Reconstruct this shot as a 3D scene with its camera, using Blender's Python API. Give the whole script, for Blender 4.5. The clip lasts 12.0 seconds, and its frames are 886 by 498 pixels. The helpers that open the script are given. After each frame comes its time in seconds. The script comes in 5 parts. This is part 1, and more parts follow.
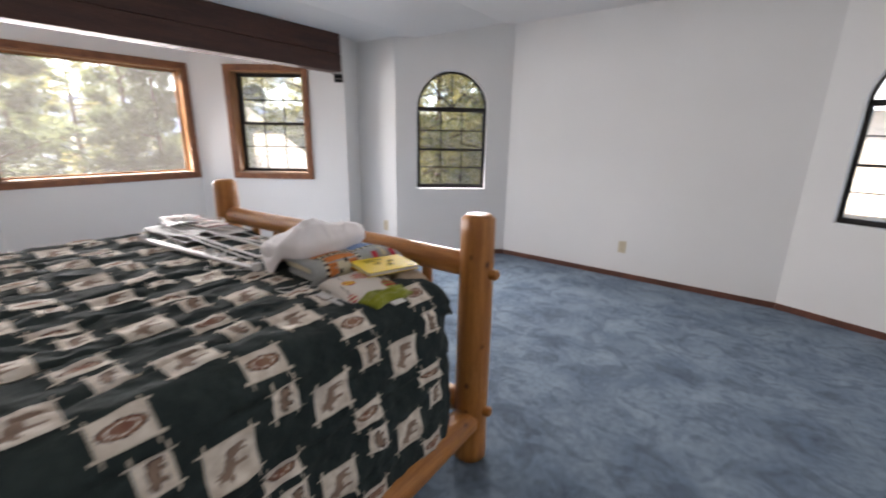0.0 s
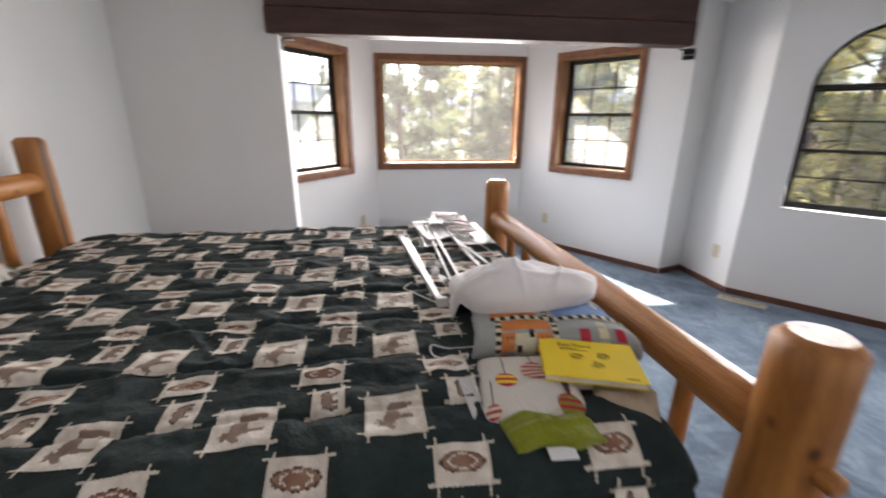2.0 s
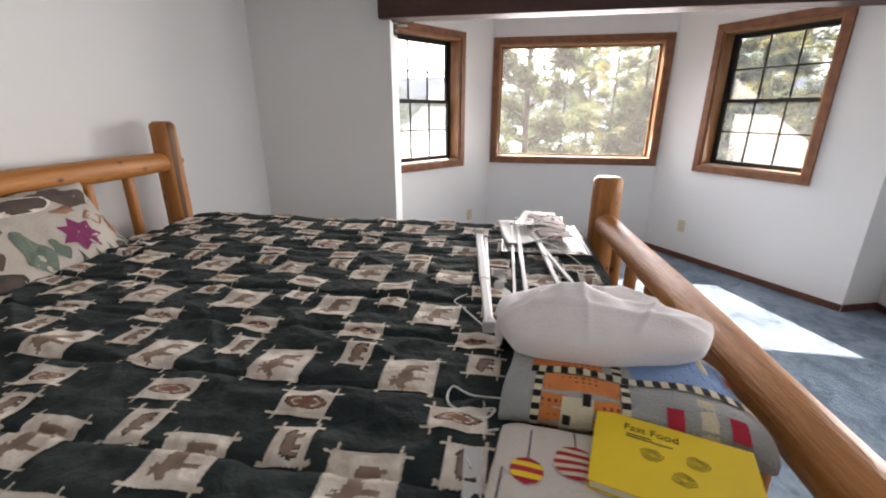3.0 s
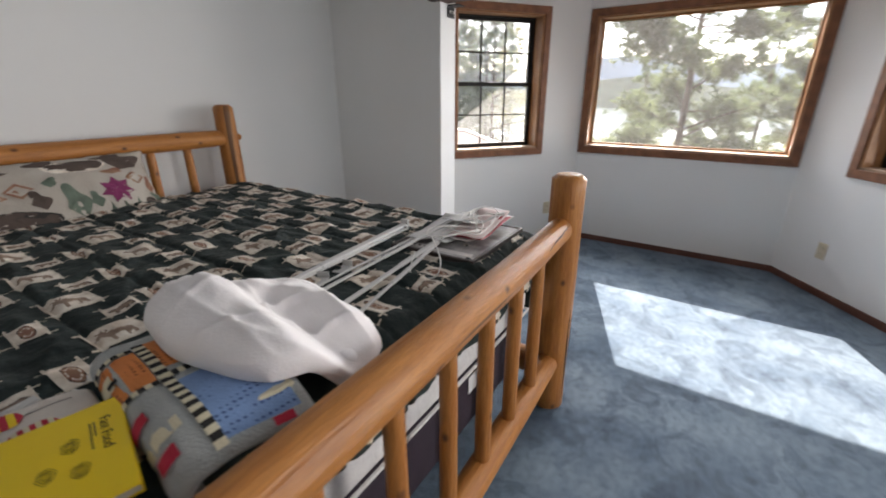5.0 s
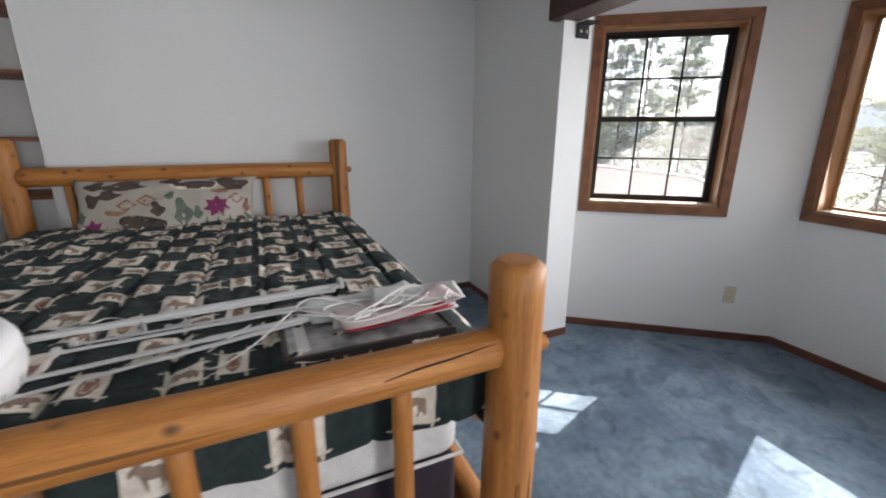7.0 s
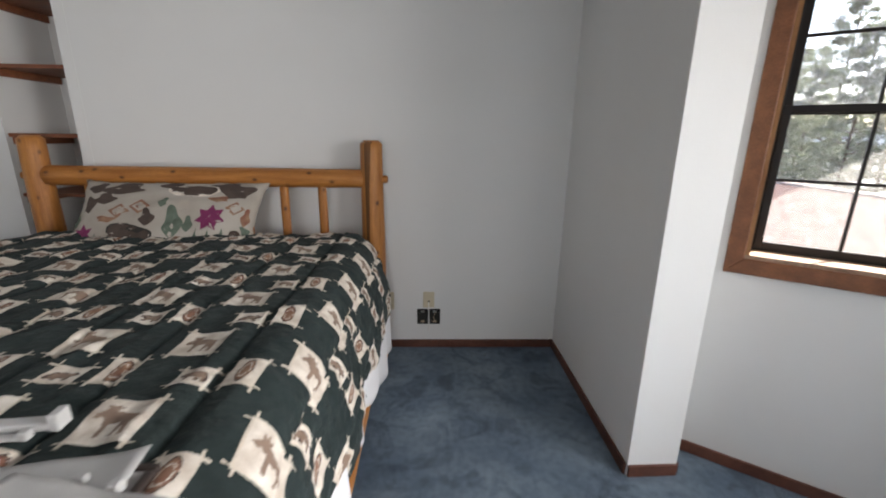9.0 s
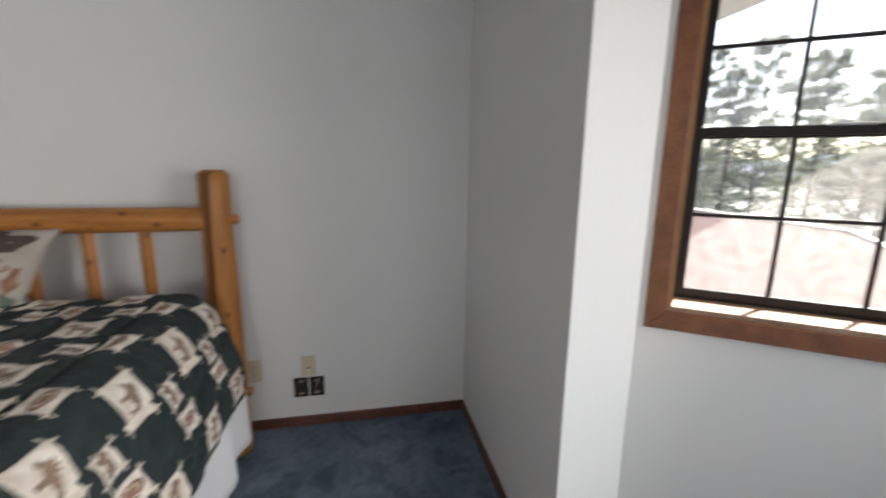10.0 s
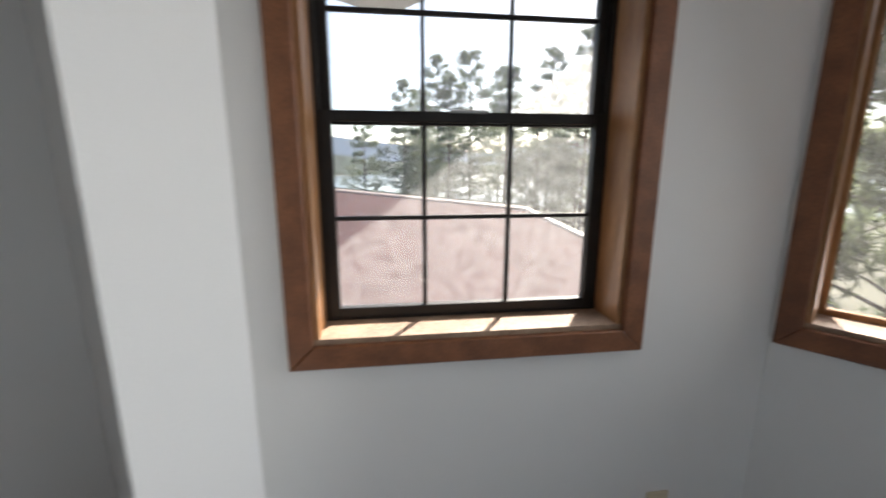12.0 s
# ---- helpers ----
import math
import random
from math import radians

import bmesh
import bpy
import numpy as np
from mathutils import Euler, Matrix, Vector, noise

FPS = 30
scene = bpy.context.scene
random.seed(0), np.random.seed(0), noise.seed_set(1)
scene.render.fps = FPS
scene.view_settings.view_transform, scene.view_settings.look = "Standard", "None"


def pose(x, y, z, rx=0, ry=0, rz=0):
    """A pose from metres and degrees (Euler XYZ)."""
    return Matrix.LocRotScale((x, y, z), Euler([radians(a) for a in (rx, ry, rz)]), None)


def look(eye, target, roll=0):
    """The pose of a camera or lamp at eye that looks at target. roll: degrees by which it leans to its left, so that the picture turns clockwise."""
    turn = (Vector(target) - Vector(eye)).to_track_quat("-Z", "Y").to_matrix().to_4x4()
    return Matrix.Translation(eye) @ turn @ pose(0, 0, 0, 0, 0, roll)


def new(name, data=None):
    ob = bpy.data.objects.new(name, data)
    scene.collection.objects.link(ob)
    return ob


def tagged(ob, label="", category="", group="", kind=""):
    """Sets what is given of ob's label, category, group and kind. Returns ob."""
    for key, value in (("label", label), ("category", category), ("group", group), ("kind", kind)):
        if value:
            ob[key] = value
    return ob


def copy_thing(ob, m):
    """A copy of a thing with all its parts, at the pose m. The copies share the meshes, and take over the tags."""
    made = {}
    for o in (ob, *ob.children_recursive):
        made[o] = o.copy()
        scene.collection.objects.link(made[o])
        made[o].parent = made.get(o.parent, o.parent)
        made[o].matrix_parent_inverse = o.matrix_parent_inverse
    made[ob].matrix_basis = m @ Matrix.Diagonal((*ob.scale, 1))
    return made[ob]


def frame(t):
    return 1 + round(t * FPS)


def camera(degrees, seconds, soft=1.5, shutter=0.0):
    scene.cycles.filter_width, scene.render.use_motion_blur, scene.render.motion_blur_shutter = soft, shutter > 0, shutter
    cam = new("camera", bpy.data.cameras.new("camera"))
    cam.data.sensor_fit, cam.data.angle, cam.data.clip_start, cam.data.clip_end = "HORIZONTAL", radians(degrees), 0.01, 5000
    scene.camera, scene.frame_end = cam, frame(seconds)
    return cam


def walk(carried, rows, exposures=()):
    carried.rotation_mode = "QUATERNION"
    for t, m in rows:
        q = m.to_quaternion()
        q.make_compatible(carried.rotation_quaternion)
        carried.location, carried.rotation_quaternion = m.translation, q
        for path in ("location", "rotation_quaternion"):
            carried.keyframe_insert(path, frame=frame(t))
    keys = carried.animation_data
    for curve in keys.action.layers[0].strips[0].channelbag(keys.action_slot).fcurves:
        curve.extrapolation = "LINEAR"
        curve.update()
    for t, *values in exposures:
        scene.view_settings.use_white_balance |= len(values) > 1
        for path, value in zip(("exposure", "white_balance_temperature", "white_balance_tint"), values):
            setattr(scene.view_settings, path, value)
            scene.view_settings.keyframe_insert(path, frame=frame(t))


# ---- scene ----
LIGHTING = [(0.0, 2.8, 7100, 19), (1.0, 2.85, 7050, 19), (2.5, 2.82, 7150, 18), (3.0, 2.72, 7200, 18), (5.0, 2.2, 7000, 15), (7.0, 2.17, 6700, 13), (7.5, 2.17, 6700, 14), (9.5, 2.2, 7000, 14), (10.5, 2.02, 6900, 12), (11.5, 1.87, 6900, 12), (12.0, 1.6, 6850, 12)]
cam = camera(93.9, 12.0, soft=1.9, shutter=0.4)
PATH = [
    (0, (0.109, 0.044, 1.341), (-1.042, 1.59, 0.807), 1.0),
    (0.3, (0.086, 0.2, 1.364), (-0.944, 1.822, 0.805), 0.9),
    (0.5, (0.068, 0.263, 1.353), (-0.982, 1.858, 0.759), 1.1),
    (1, (0.014, 0.397, 1.34), (-1.307, 1.747, 0.684), 1.2),
    (1.5, (-0.068, 0.584, 1.366), (-1.777, 1.417, 0.745), 0.6),
    (2, (-0.181, 0.65, 1.386), (-2.071, 0.901, 0.781), 0.4),
    (2.5, (-0.359, 0.72, 1.383), (-2.256, 0.561, 0.772), 0.3),
    (3, (-0.435, 0.845, 1.339), (-2.302, 0.508, 0.708), 0.1),
    (4, (-0.532, 1.279, 1.338), (-2.264, 0.559, 0.673), 0.0),
    (5, (-0.861, 1.727, 1.342), (-2.411, 0.673, 0.643), -0.2),
    (5.5, (-1.088, 1.925, 1.341), (-2.342, 0.514, 0.681), 0.0),
    (6, (-1.319, 2.01, 1.331), (-2.295, 0.375, 0.718), 0.0),
    (6.5, (-1.634, 2.021, 1.351), (-2.458, 0.288, 0.787), 0.2),
    (7, (-1.925, 1.998, 1.329), (-2.66, 0.218, 0.791), 0.3),
    (7.3, (-2.117, 1.955, 1.357), (-2.785, 0.147, 0.823), 0.2),
    (7.5, (-2.188, 1.903, 1.333), (-2.829, 0.079, 0.821), 0.4),
    (9.5, (-2.857, 1.064, 1.312), (-2.798, -0.867, 0.794), 0.8),
    (10, (-2.964, 0.876, 1.312), (-3.338, -1.05, 0.923), 0.8),
    (10.5, (-3.067, 0.762, 1.312), (-3.779, -1.066, 0.92), 0.5),
    (11, (-3.109, 0.694, 1.309), (-3.873, -1.106, 0.888), 0.5),
    (11.5, (-3.26, 0.7, 1.305), (-4.256, -0.98, 0.875), 0.4),
    (12, (-3.466, 0.693, 1.319), (-4.807, -0.731, 0.905), 0.1),
]
walk(cam, [(t, look(eye, target, roll)) for t, eye, target, roll in PATH], exposures=LIGHTING)

# ---- world and sun ----
SUN_DIR = Vector((1.10, 0.425, -1.0)).normalized()      # the way the sunlight travels
world = bpy.data.worlds.new("sky_world")
scene.world = world
world.use_nodes = True
wn = world.node_tree
wn.nodes.clear()
sky = wn.nodes.new("ShaderNodeTexSky")
sky.sky_type = "NISHITA"
sky.sun_disc = False
sky.sun_elevation = math.asin(-SUN_DIR.z)
sky.sun_rotation = math.atan2(-SUN_DIR.x, -SUN_DIR.y)
sky.altitude = 2000
sky.air_density, sky.dust_density, sky.ozone_density = 1.0, 7.0, 1.0
bg = wn.nodes.new("ShaderNodeBackground")
bg.inputs[1].default_value = 0.12
wo = wn.nodes.new("ShaderNodeOutputWorld")
wn.links.new(sky.outputs[0], bg.inputs[0])
wn.links.new(bg.outputs[0], wo.inputs[0])
sun = new("sun", bpy.data.lights.new("sun", "SUN"))
sun.data.energy, sun.data.angle, sun.data.color = 5.0, radians(0.53), (1.0, 0.94, 0.86)
sun.matrix_world = look((-20, -10, 20), Vector((-20, -10, 20)) + SUN_DIR)



def daylight(m, u, v, z, w, h, watts, color=(0.93, 0.97, 1.0)):
    """Sky light in a window's opening, shining into the room."""
    lamp = new("window_daylight", bpy.data.lights.new("window_daylight", "AREA"))
    lamp.data.shape, lamp.data.size, lamp.data.size_y = "RECTANGLE", w, h
    lamp.data.energy, lamp.data.color = watts, color
    lamp.data.spread = radians(130)
    lamp.matrix_world = m @ pose(u, v, z, -79, 0, 0)


# ---- materials ----
def mat(name, color, rough=0.6, metal=0.0, vary=0.0, scale=8.0, color2=None, bump=0.0, bump_scale=60.0, stretch=(1, 1, 1), detail=6.0, island=0.0, spec=0.5, fine=0.0, sheen=0.0):
    """A procedural surface: two scales of colour variation and a relief."""
    m = bpy.data.materials.new(name)
    m.use_nodes = True
    n, l = m.node_tree.nodes, m.node_tree.links
    b = n["Principled BSDF"]
    b.inputs["Base Color"].default_value = (*color, 1)
    b.inputs["Roughness"].default_value = rough
    b.inputs["Metallic"].default_value = metal
    b.inputs["Specular IOR Level"].default_value = spec
    if sheen:
        b.inputs["Sheen Weight"].default_value = sheen
    tc = n.new("ShaderNodeTexCoord")
    mp = n.new("ShaderNodeMapping")
    mp.inputs["Scale"].default_value = stretch
    l.new(tc.outputs["Object"], mp.inputs["Vector"])
    if vary or color2:
        nz = n.new("ShaderNodeTexNoise")
        nz.inputs["Scale"].default_value, nz.inputs["Detail"].default_value = scale, detail
        l.new(mp.outputs[0], nz.inputs["Vector"])
        cr = n.new("ShaderNodeValToRGB")
        c2 = color2 or tuple(c * (1 - vary) for c in color)
        cr.color_ramp.elements[0].position, cr.color_ramp.elements[1].position = 0.32, 0.68
        cr.color_ramp.elements[0].color, cr.color_ramp.elements[1].color = (*c2, 1), (*color, 1)
        l.new(nz.outputs["Fac"], cr.inputs["Fac"])
        out = cr.outputs["Color"]
        if fine or island:
            nf = n.new("ShaderNodeTexNoise")
            nf.inputs["Scale"].default_value, nf.inputs["Detail"].default_value = scale * 9, 3
            l.new(mp.outputs[0], nf.inputs["Vector"])
            mx = n.new("ShaderNodeMix")
            mx.data_type, mx.blend_type = "RGBA", "MULTIPLY"
            mx.inputs[0].default_value = fine or 0.3
            gr = n.new("ShaderNodeValToRGB")
            gr.color_ramp.elements[0].position, gr.color_ramp.elements[1].position = 0.35, 0.6
            gr.color_ramp.elements[0].color = (0.35, 0.35, 0.35, 1)
            l.new(nf.outputs["Fac"], gr.inputs["Fac"])
            l.new(out, mx.inputs[6])
            l.new(gr.outputs["Color"], mx.inputs[7])
            out = mx.outputs[2]
        if island:
            oi = n.new("ShaderNodeObjectInfo")
            hs = n.new("ShaderNodeHueSaturation")
            ma = n.new("ShaderNodeMath")
            ma.operation = "MULTIPLY_ADD"
            ma.inputs[1].default_value, ma.inputs[2].default_value = island, 1 - island / 2
            l.new(oi.outputs["Random"], ma.inputs[0])
            l.new(ma.outputs[0], hs.inputs["Value"])
            l.new(out, hs.inputs["Color"])
            out = hs.outputs["Color"]
        l.new(out, b.inputs["Base Color"])
    if bump:
        nb = n.new("ShaderNodeTexNoise")
        nb.inputs["Scale"].default_value, nb.inputs["Detail"].default_value = bump_scale, 5
        l.new(mp.outputs[0], nb.inputs["Vector"])
        bp = n.new("ShaderNodeBump")
        bp.inputs["Strength"].default_value, bp.inputs["Distance"].default_value = bump, 0.01
        l.new(nb.outputs["Fac"], bp.inputs["Height"])
        l.new(bp.outputs[0], b.inputs["Normal"])
    return m


def log_material(name, color, dark):
    """Peeled pine: grain along local z, darker streaks and small round knots."""
    m = mat(name, color, 0.42, vary=0.3, scale=7, color2=dark, bump=0.35, bump_scale=30, stretch=(6, 6, 0.5), fine=0.3, spec=0.45)
    n, l = m.node_tree.nodes, m.node_tree.links
    b = n["Principled BSDF"]
    src = b.inputs["Base Color"].links[0].from_socket
    tc = n.new("ShaderNodeTexCoord")
    mp = n.new("ShaderNodeMapping")
    mp.inputs["Scale"].default_value = (13, 13, 9)
    oi = n.new("ShaderNodeObjectInfo")
    ad = n.new("ShaderNodeVectorMath")
    ml = n.new("ShaderNodeMath")
    ml.operation, ml.inputs[1].default_value = "MULTIPLY", 37.0
    l.new(oi.outputs["Random"], ml.inputs[0])
    l.new(tc.outputs["Object"], mp.inputs[0])
    l.new(mp.outputs[0], ad.inputs[0])
    l.new(ml.outputs[0], ad.inputs[1])
    vo = n.new("ShaderNodeTexVoronoi")
    vo.inputs["Scale"].default_value = 1.0
    l.new(ad.outputs[0], vo.inputs["Vector"])
    rp = n.new("ShaderNodeValToRGB")
    rp.color_ramp.elements[0].position, rp.color_ramp.elements[1].position = 0.05, 0.17
    rp.color_ramp.elements[0].color, rp.color_ramp.elements[1].color = (1, 1, 1, 1), (0, 0, 0, 1)
    l.new(vo.outputs["Distance"], rp.inputs["Fac"])
    mx = n.new("ShaderNodeMix")
    mx.data_type = "RGBA"
    l.new(rp.outputs["Color"], mx.inputs[0])
    l.new(src, mx.inputs[6])
    mx.inputs[7].default_value = (0.09, 0.032, 0.011, 1)
    # drying cracks along the grain
    mc = n.new("ShaderNodeMapping")
    mc.inputs["Scale"].default_value = (13, 13, 0.45)
    av = n.new("ShaderNodeVectorMath")
    l.new(tc.outputs["Object"], mc.inputs[0])
    l.new(mc.outputs[0], av.inputs[0])
    l.new(ml.outputs[0], av.inputs[1])
    nc = n.new("ShaderNodeTexNoise")
    nc.inputs["Scale"].default_value, nc.inputs["Detail"].default_value = 1.0, 2
    l.new(av.outputs[0], nc.inputs["Vector"])
    rc = n.new("ShaderNodeValToRGB")
    rc.color_ramp.elements[0].position, rc.color_ramp.elements[1].position = 0.315, 0.328
    rc.color_ramp.elements[0].color, rc.color_ramp.elements[1].color = (0.75, 0.75, 0.75, 1), (0, 0, 0, 1)
    l.new(nc.outputs["Fac"], rc.inputs["Fac"])
    mk = n.new("ShaderNodeMix")
    mk.data_type = "RGBA"
    l.new(rc.outputs["Color"], mk.inputs[0])
    l.new(mx.outputs[2], mk.inputs[6])
    mk.inputs[7].default_value = (0.05, 0.02, 0.008, 1)
    l.new(mk.outputs[2], b.inputs["Base Color"])
    return m


def dotted_material(name, base, dot, scale):
    """Cloth with a regular print of small dots."""
    m = mat(name, base, 0.95, vary=0.15, scale=30, bump=0.3, bump_scale=200)
    n, l = m.node_tree.nodes, m.node_tree.links
    b = n["Principled BSDF"]
    src = b.inputs["Base Color"].links[0].from_socket
    vo, tc, cr, mx = n.new("ShaderNodeTexVoronoi"), n.new("ShaderNodeTexCoord"), n.new("ShaderNodeValToRGB"), n.new("ShaderNodeMix")
    vo.inputs["Scale"].default_value, vo.inputs["Randomness"].default_value = scale, 0.15
    l.new(tc.outputs["Object"], vo.inputs["Vector"])
    cr.color_ramp.elements[0].position, cr.color_ramp.elements[1].position = 0.22, 0.34
    cr.color_ramp.elements[0].color, cr.color_ramp.elements[1].color = (1, 1, 1, 1), (0, 0, 0, 1)
    l.new(vo.outputs["Distance"], cr.inputs["Fac"])
    mx.data_type = "RGBA"
    l.new(cr.outputs["Color"], mx.inputs[0])
    l.new(src, mx.inputs[6])
    mx.inputs[7].default_value = (*dot, 1)
    l.new(mx.outputs[2], b.inputs["Base Color"])
    return m


def glass_material(name, haze):
    """A window pane: clear, with a gloss by Fresnel and a translucent haze for dust and added glare."""
    m = bpy.data.materials.new(name)
    m.use_nodes = True
    n, l = m.node_tree.nodes, m.node_tree.links
    n.clear()
    out = n.new("ShaderNodeOutputMaterial")
    tr = n.new("ShaderNodeBsdfTransparent")
    tr.inputs[0].default_value = (0.96, 0.98, 0.97, 1)
    df = n.new("ShaderNodeBsdfTranslucent")
    df.inputs[0].default_value = (0.85, 0.86, 0.88, 1)
    gl = n.new("ShaderNodeBsdfGlossy")
    gl.inputs["Roughness"].default_value = 0.03
    fr = n.new("ShaderNodeFresnel")
    fr.inputs[0].default_value = 1.12
    nz = n.new("ShaderNodeTexNoise")
    nz.inputs["Scale"].default_value, nz.inputs["Detail"].default_value = 38, 8
    tc = n.new("ShaderNodeTexCoord")
    l.new(tc.outputs["Object"], nz.inputs["Vector"])
    mm = n.new("ShaderNodeMath")
    mm.operation, mm.inputs[1].default_value = "MULTIPLY", haze * 2
    l.new(nz.outputs["Fac"], mm.inputs[0])
    a, c = n.new("ShaderNodeMixShader"), n.new("ShaderNodeMixShader")
    l.new(mm.outputs[0], a.inputs[0])
    l.new(tr.outputs[0], a.inputs[1])
    l.new(df.outputs[0], a.inputs[2])
    l.new(fr.outputs[0], c.inputs[0])
    l.new(a.outputs[0], c.inputs[1])
    l.new(gl.outputs[0], c.inputs[2])
    l.new(c.outputs[0], out.inputs[0])
    return m


PAINT = mat("white_wall_paint", (0.76, 0.76, 0.75), 0.7, vary=0.04, scale=1.3, bump=0.05, bump_scale=140, spec=0.3)
CEIL = mat("white_ceiling_paint", (0.78, 0.78, 0.78), 0.85, vary=0.03, scale=2, bump=0.2, bump_scale=120, spec=0.2)
CARPET = mat("blue_cut_pile_carpet", (0.225, 0.295, 0.365), 0.95, scale=3.2, color2=(0.102, 0.148, 0.206), bump=0.9, bump_scale=260, fine=0.35, spec=0.1, sheen=0.2, detail=9)
n_, l_ = CARPET.node_tree.nodes, CARPET.node_tree.links      # trodden smudges in the pile
cb = n_["Principled BSDF"]
cb.inputs["Sheen Roughness"].default_value, cb.inputs["Sheen Tint"].default_value = 0.45, (0.72, 0.84, 1.0, 1)
csrc = cb.inputs["Base Color"].links[0].from_socket
sm = n_.new("ShaderNodeTexNoise")
sm.inputs["Scale"].default_value, sm.inputs["Detail"].default_value, sm.inputs["Distortion"].default_value = 5.5, 10, 1.3
ctc = n_.new("ShaderNodeTexCoord")
l_.new(ctc.outputs["Object"], sm.inputs["Vector"])
sr = n_.new("ShaderNodeValToRGB")
sr.color_ramp.elements[0].position, sr.color_ramp.elements[1].position = 0.38, 0.50
sr.color_ramp.elements[0].color = (0.42, 0.44, 0.48, 1)
l_.new(sm.outputs["Fac"], sr.inputs["Fac"])
sx_ = n_.new("ShaderNodeMix")
sx_.data_type, sx_.blend_type = "RGBA", "MULTIPLY"
sx_.inputs[0].default_value = 0.6
l_.new(csrc, sx_.inputs[6])
l_.new(sr.outputs["Color"], sx_.inputs[7])
l_.new(sx_.outputs[2], cb.inputs["Base Color"])
LOG = log_material("peeled_pine_log", (0.52, 0.215, 0.052), (0.35, 0.125, 0.026))
TRIMWOOD = mat("stained_trim_wood", (0.27, 0.105, 0.045), 0.45, scale=5, color2=(0.16, 0.058, 0.025), bump=0.2, bump_scale=50, stretch=(3, 3, 3), fine=0.3)
BASEWOOD = mat("dark_red_baseboard_wood", (0.16, 0.062, 0.04), 0.45, scale=6, color2=(0.09, 0.035, 0.024), bump=0.15, bump_scale=50, fine=0.3)
JAMBWOOD = mat("honey_jamb_wood", (0.42, 0.21, 0.085), 0.5, scale=6, color2=(0.27, 0.12, 0.045), bump=0.2, bump_scale=40, stretch=(4, 4, 1), fine=0.3)
SILLWOOD = mat("weathered_sill_wood", (0.42, 0.30, 0.21), 0.7, scale=9, color2=(0.25, 0.16, 0.11), bump=0.3, bump_scale=60, fine=0.4)
BEAMWOOD = mat("dark_brown_stained_beam", (0.085, 0.034, 0.024), 0.6, scale=4, color2=(0.05, 0.02, 0.015), bump=0.5, bump_scale=30, stretch=(6, 0.7, 6), fine=0.4)
BLACKAL = mat("black_window_metal", (0.018, 0.016, 0.015), 0.5, metal=0.2, vary=0.3, scale=20)
STEEL = mat("black_steel", (0.02, 0.02, 0.022), 0.45, metal=0.7, vary=0.3, scale=30)
BOLT = mat("grey_bolt", (0.45, 0.44, 0.42), 0.35, metal=1.0)
IVORY = mat("ivory_plastic", (0.62, 0.55, 0.40), 0.4, vary=0.05, scale=20)
DARKSLOT = mat("dark_slot", (0.02, 0.018, 0.015), 0.7)
# haze raised on this pane to put in a pale veil of lens glare
GLASS = glass_material("window_glass", 0.15)
GLASSB = glass_material("dusty_window_glass", 0.060)
GLASSN = glass_material("shaded_dusty_window_glass", 0.22)
GLASSA = glass_material("arched_window_glass", 0.10)
SCREENED = glass_material("window_glass_behind_insect_screen", 0.34)
GLASSC = glass_material("clear_window_glass", 0.024)


# ---- mesh helpers ----
def finish(name, bm, material, parent=None, smooth=False, matrix=None):
    me = bpy.data.meshes.new(name)
    bmesh.ops.recalc_face_normals(bm, faces=bm.faces)
    bm.to_mesh(me)
    bm.free()
    for mm in (material if isinstance(material, (list, tuple)) else [material]):
        me.materials.append(mm)
    if smooth:
        for p in me.polygons:
            p.use_smooth = True
    ob = new(name, me)
    if parent is not None:
        ob.parent = parent
    if matrix is not None:
        ob.matrix_local = matrix
    return ob


def thicken(ob, t):
    """Gives an open sheet a thickness below its upper face."""
    if sum(p.normal.z * p.area for p in ob.data.polygons) < 0:
        ob.data.flip_normals()
    md = ob.modifiers.new("thickness", "SOLIDIFY")
    md.thickness, md.offset = t, -1


def part(name, bm, material, parent, label="", smooth=False, matrix=None):
    ob = finish(name, bm, material, parent, smooth, matrix)
    if label:
        ob["label"] = label
    return ob


def empty(name, matrix, label="", category="", group="", kind=""):
    ob = new(name)
    ob.empty_display_size = 0.1
    ob.matrix_world = matrix
    return tagged(ob, label, category, group, kind)


def box(x0, x1, y0, y1, z0, z1, bev=0.0, seg=2, bm=None):
    own = bmesh.new()
    vs = [own.verts.new((x, y, z)) for x in (x0, x1) for y in (y0, y1) for z in (z0, z1)]
    for f in ((0, 1, 3, 2), (4, 6, 7, 5), (0, 4, 5, 1), (2, 3, 7, 6), (0, 2, 6, 4), (1, 5, 7, 3)):
        own.faces.new([vs[i] for i in f])
    bmesh.ops.recalc_face_normals(own, faces=own.faces)
    if bev:
        bmesh.ops.bevel(own, geom=own.edges[:], offset=bev, segments=seg, affect="EDGES", profile=0.5)
    if bm is None:
        return own
    tmp = bpy.data.meshes.new("tmp")
    own.to_mesh(tmp)
    own.free()
    bm.from_mesh(tmp)
    bpy.data.meshes.remove(tmp)
    return bm


def grid_surface(fn, nu, nv, bm=None, mat_index=0):
    """A sheet from fn(a, b) with a and b from 0 to 1."""
    bm = bm or bmesh.new()
    vs = [[bm.verts.new(fn(i / nu, j / nv)) for j in range(nv + 1)] for i in range(nu + 1)]
    for i in range(nu):
        for j in range(nv):
            f = bm.faces.new((vs[i][j], vs[i + 1][j], vs[i + 1][j + 1], vs[i][j + 1]))
            f.material_index = mat_index
    return bm


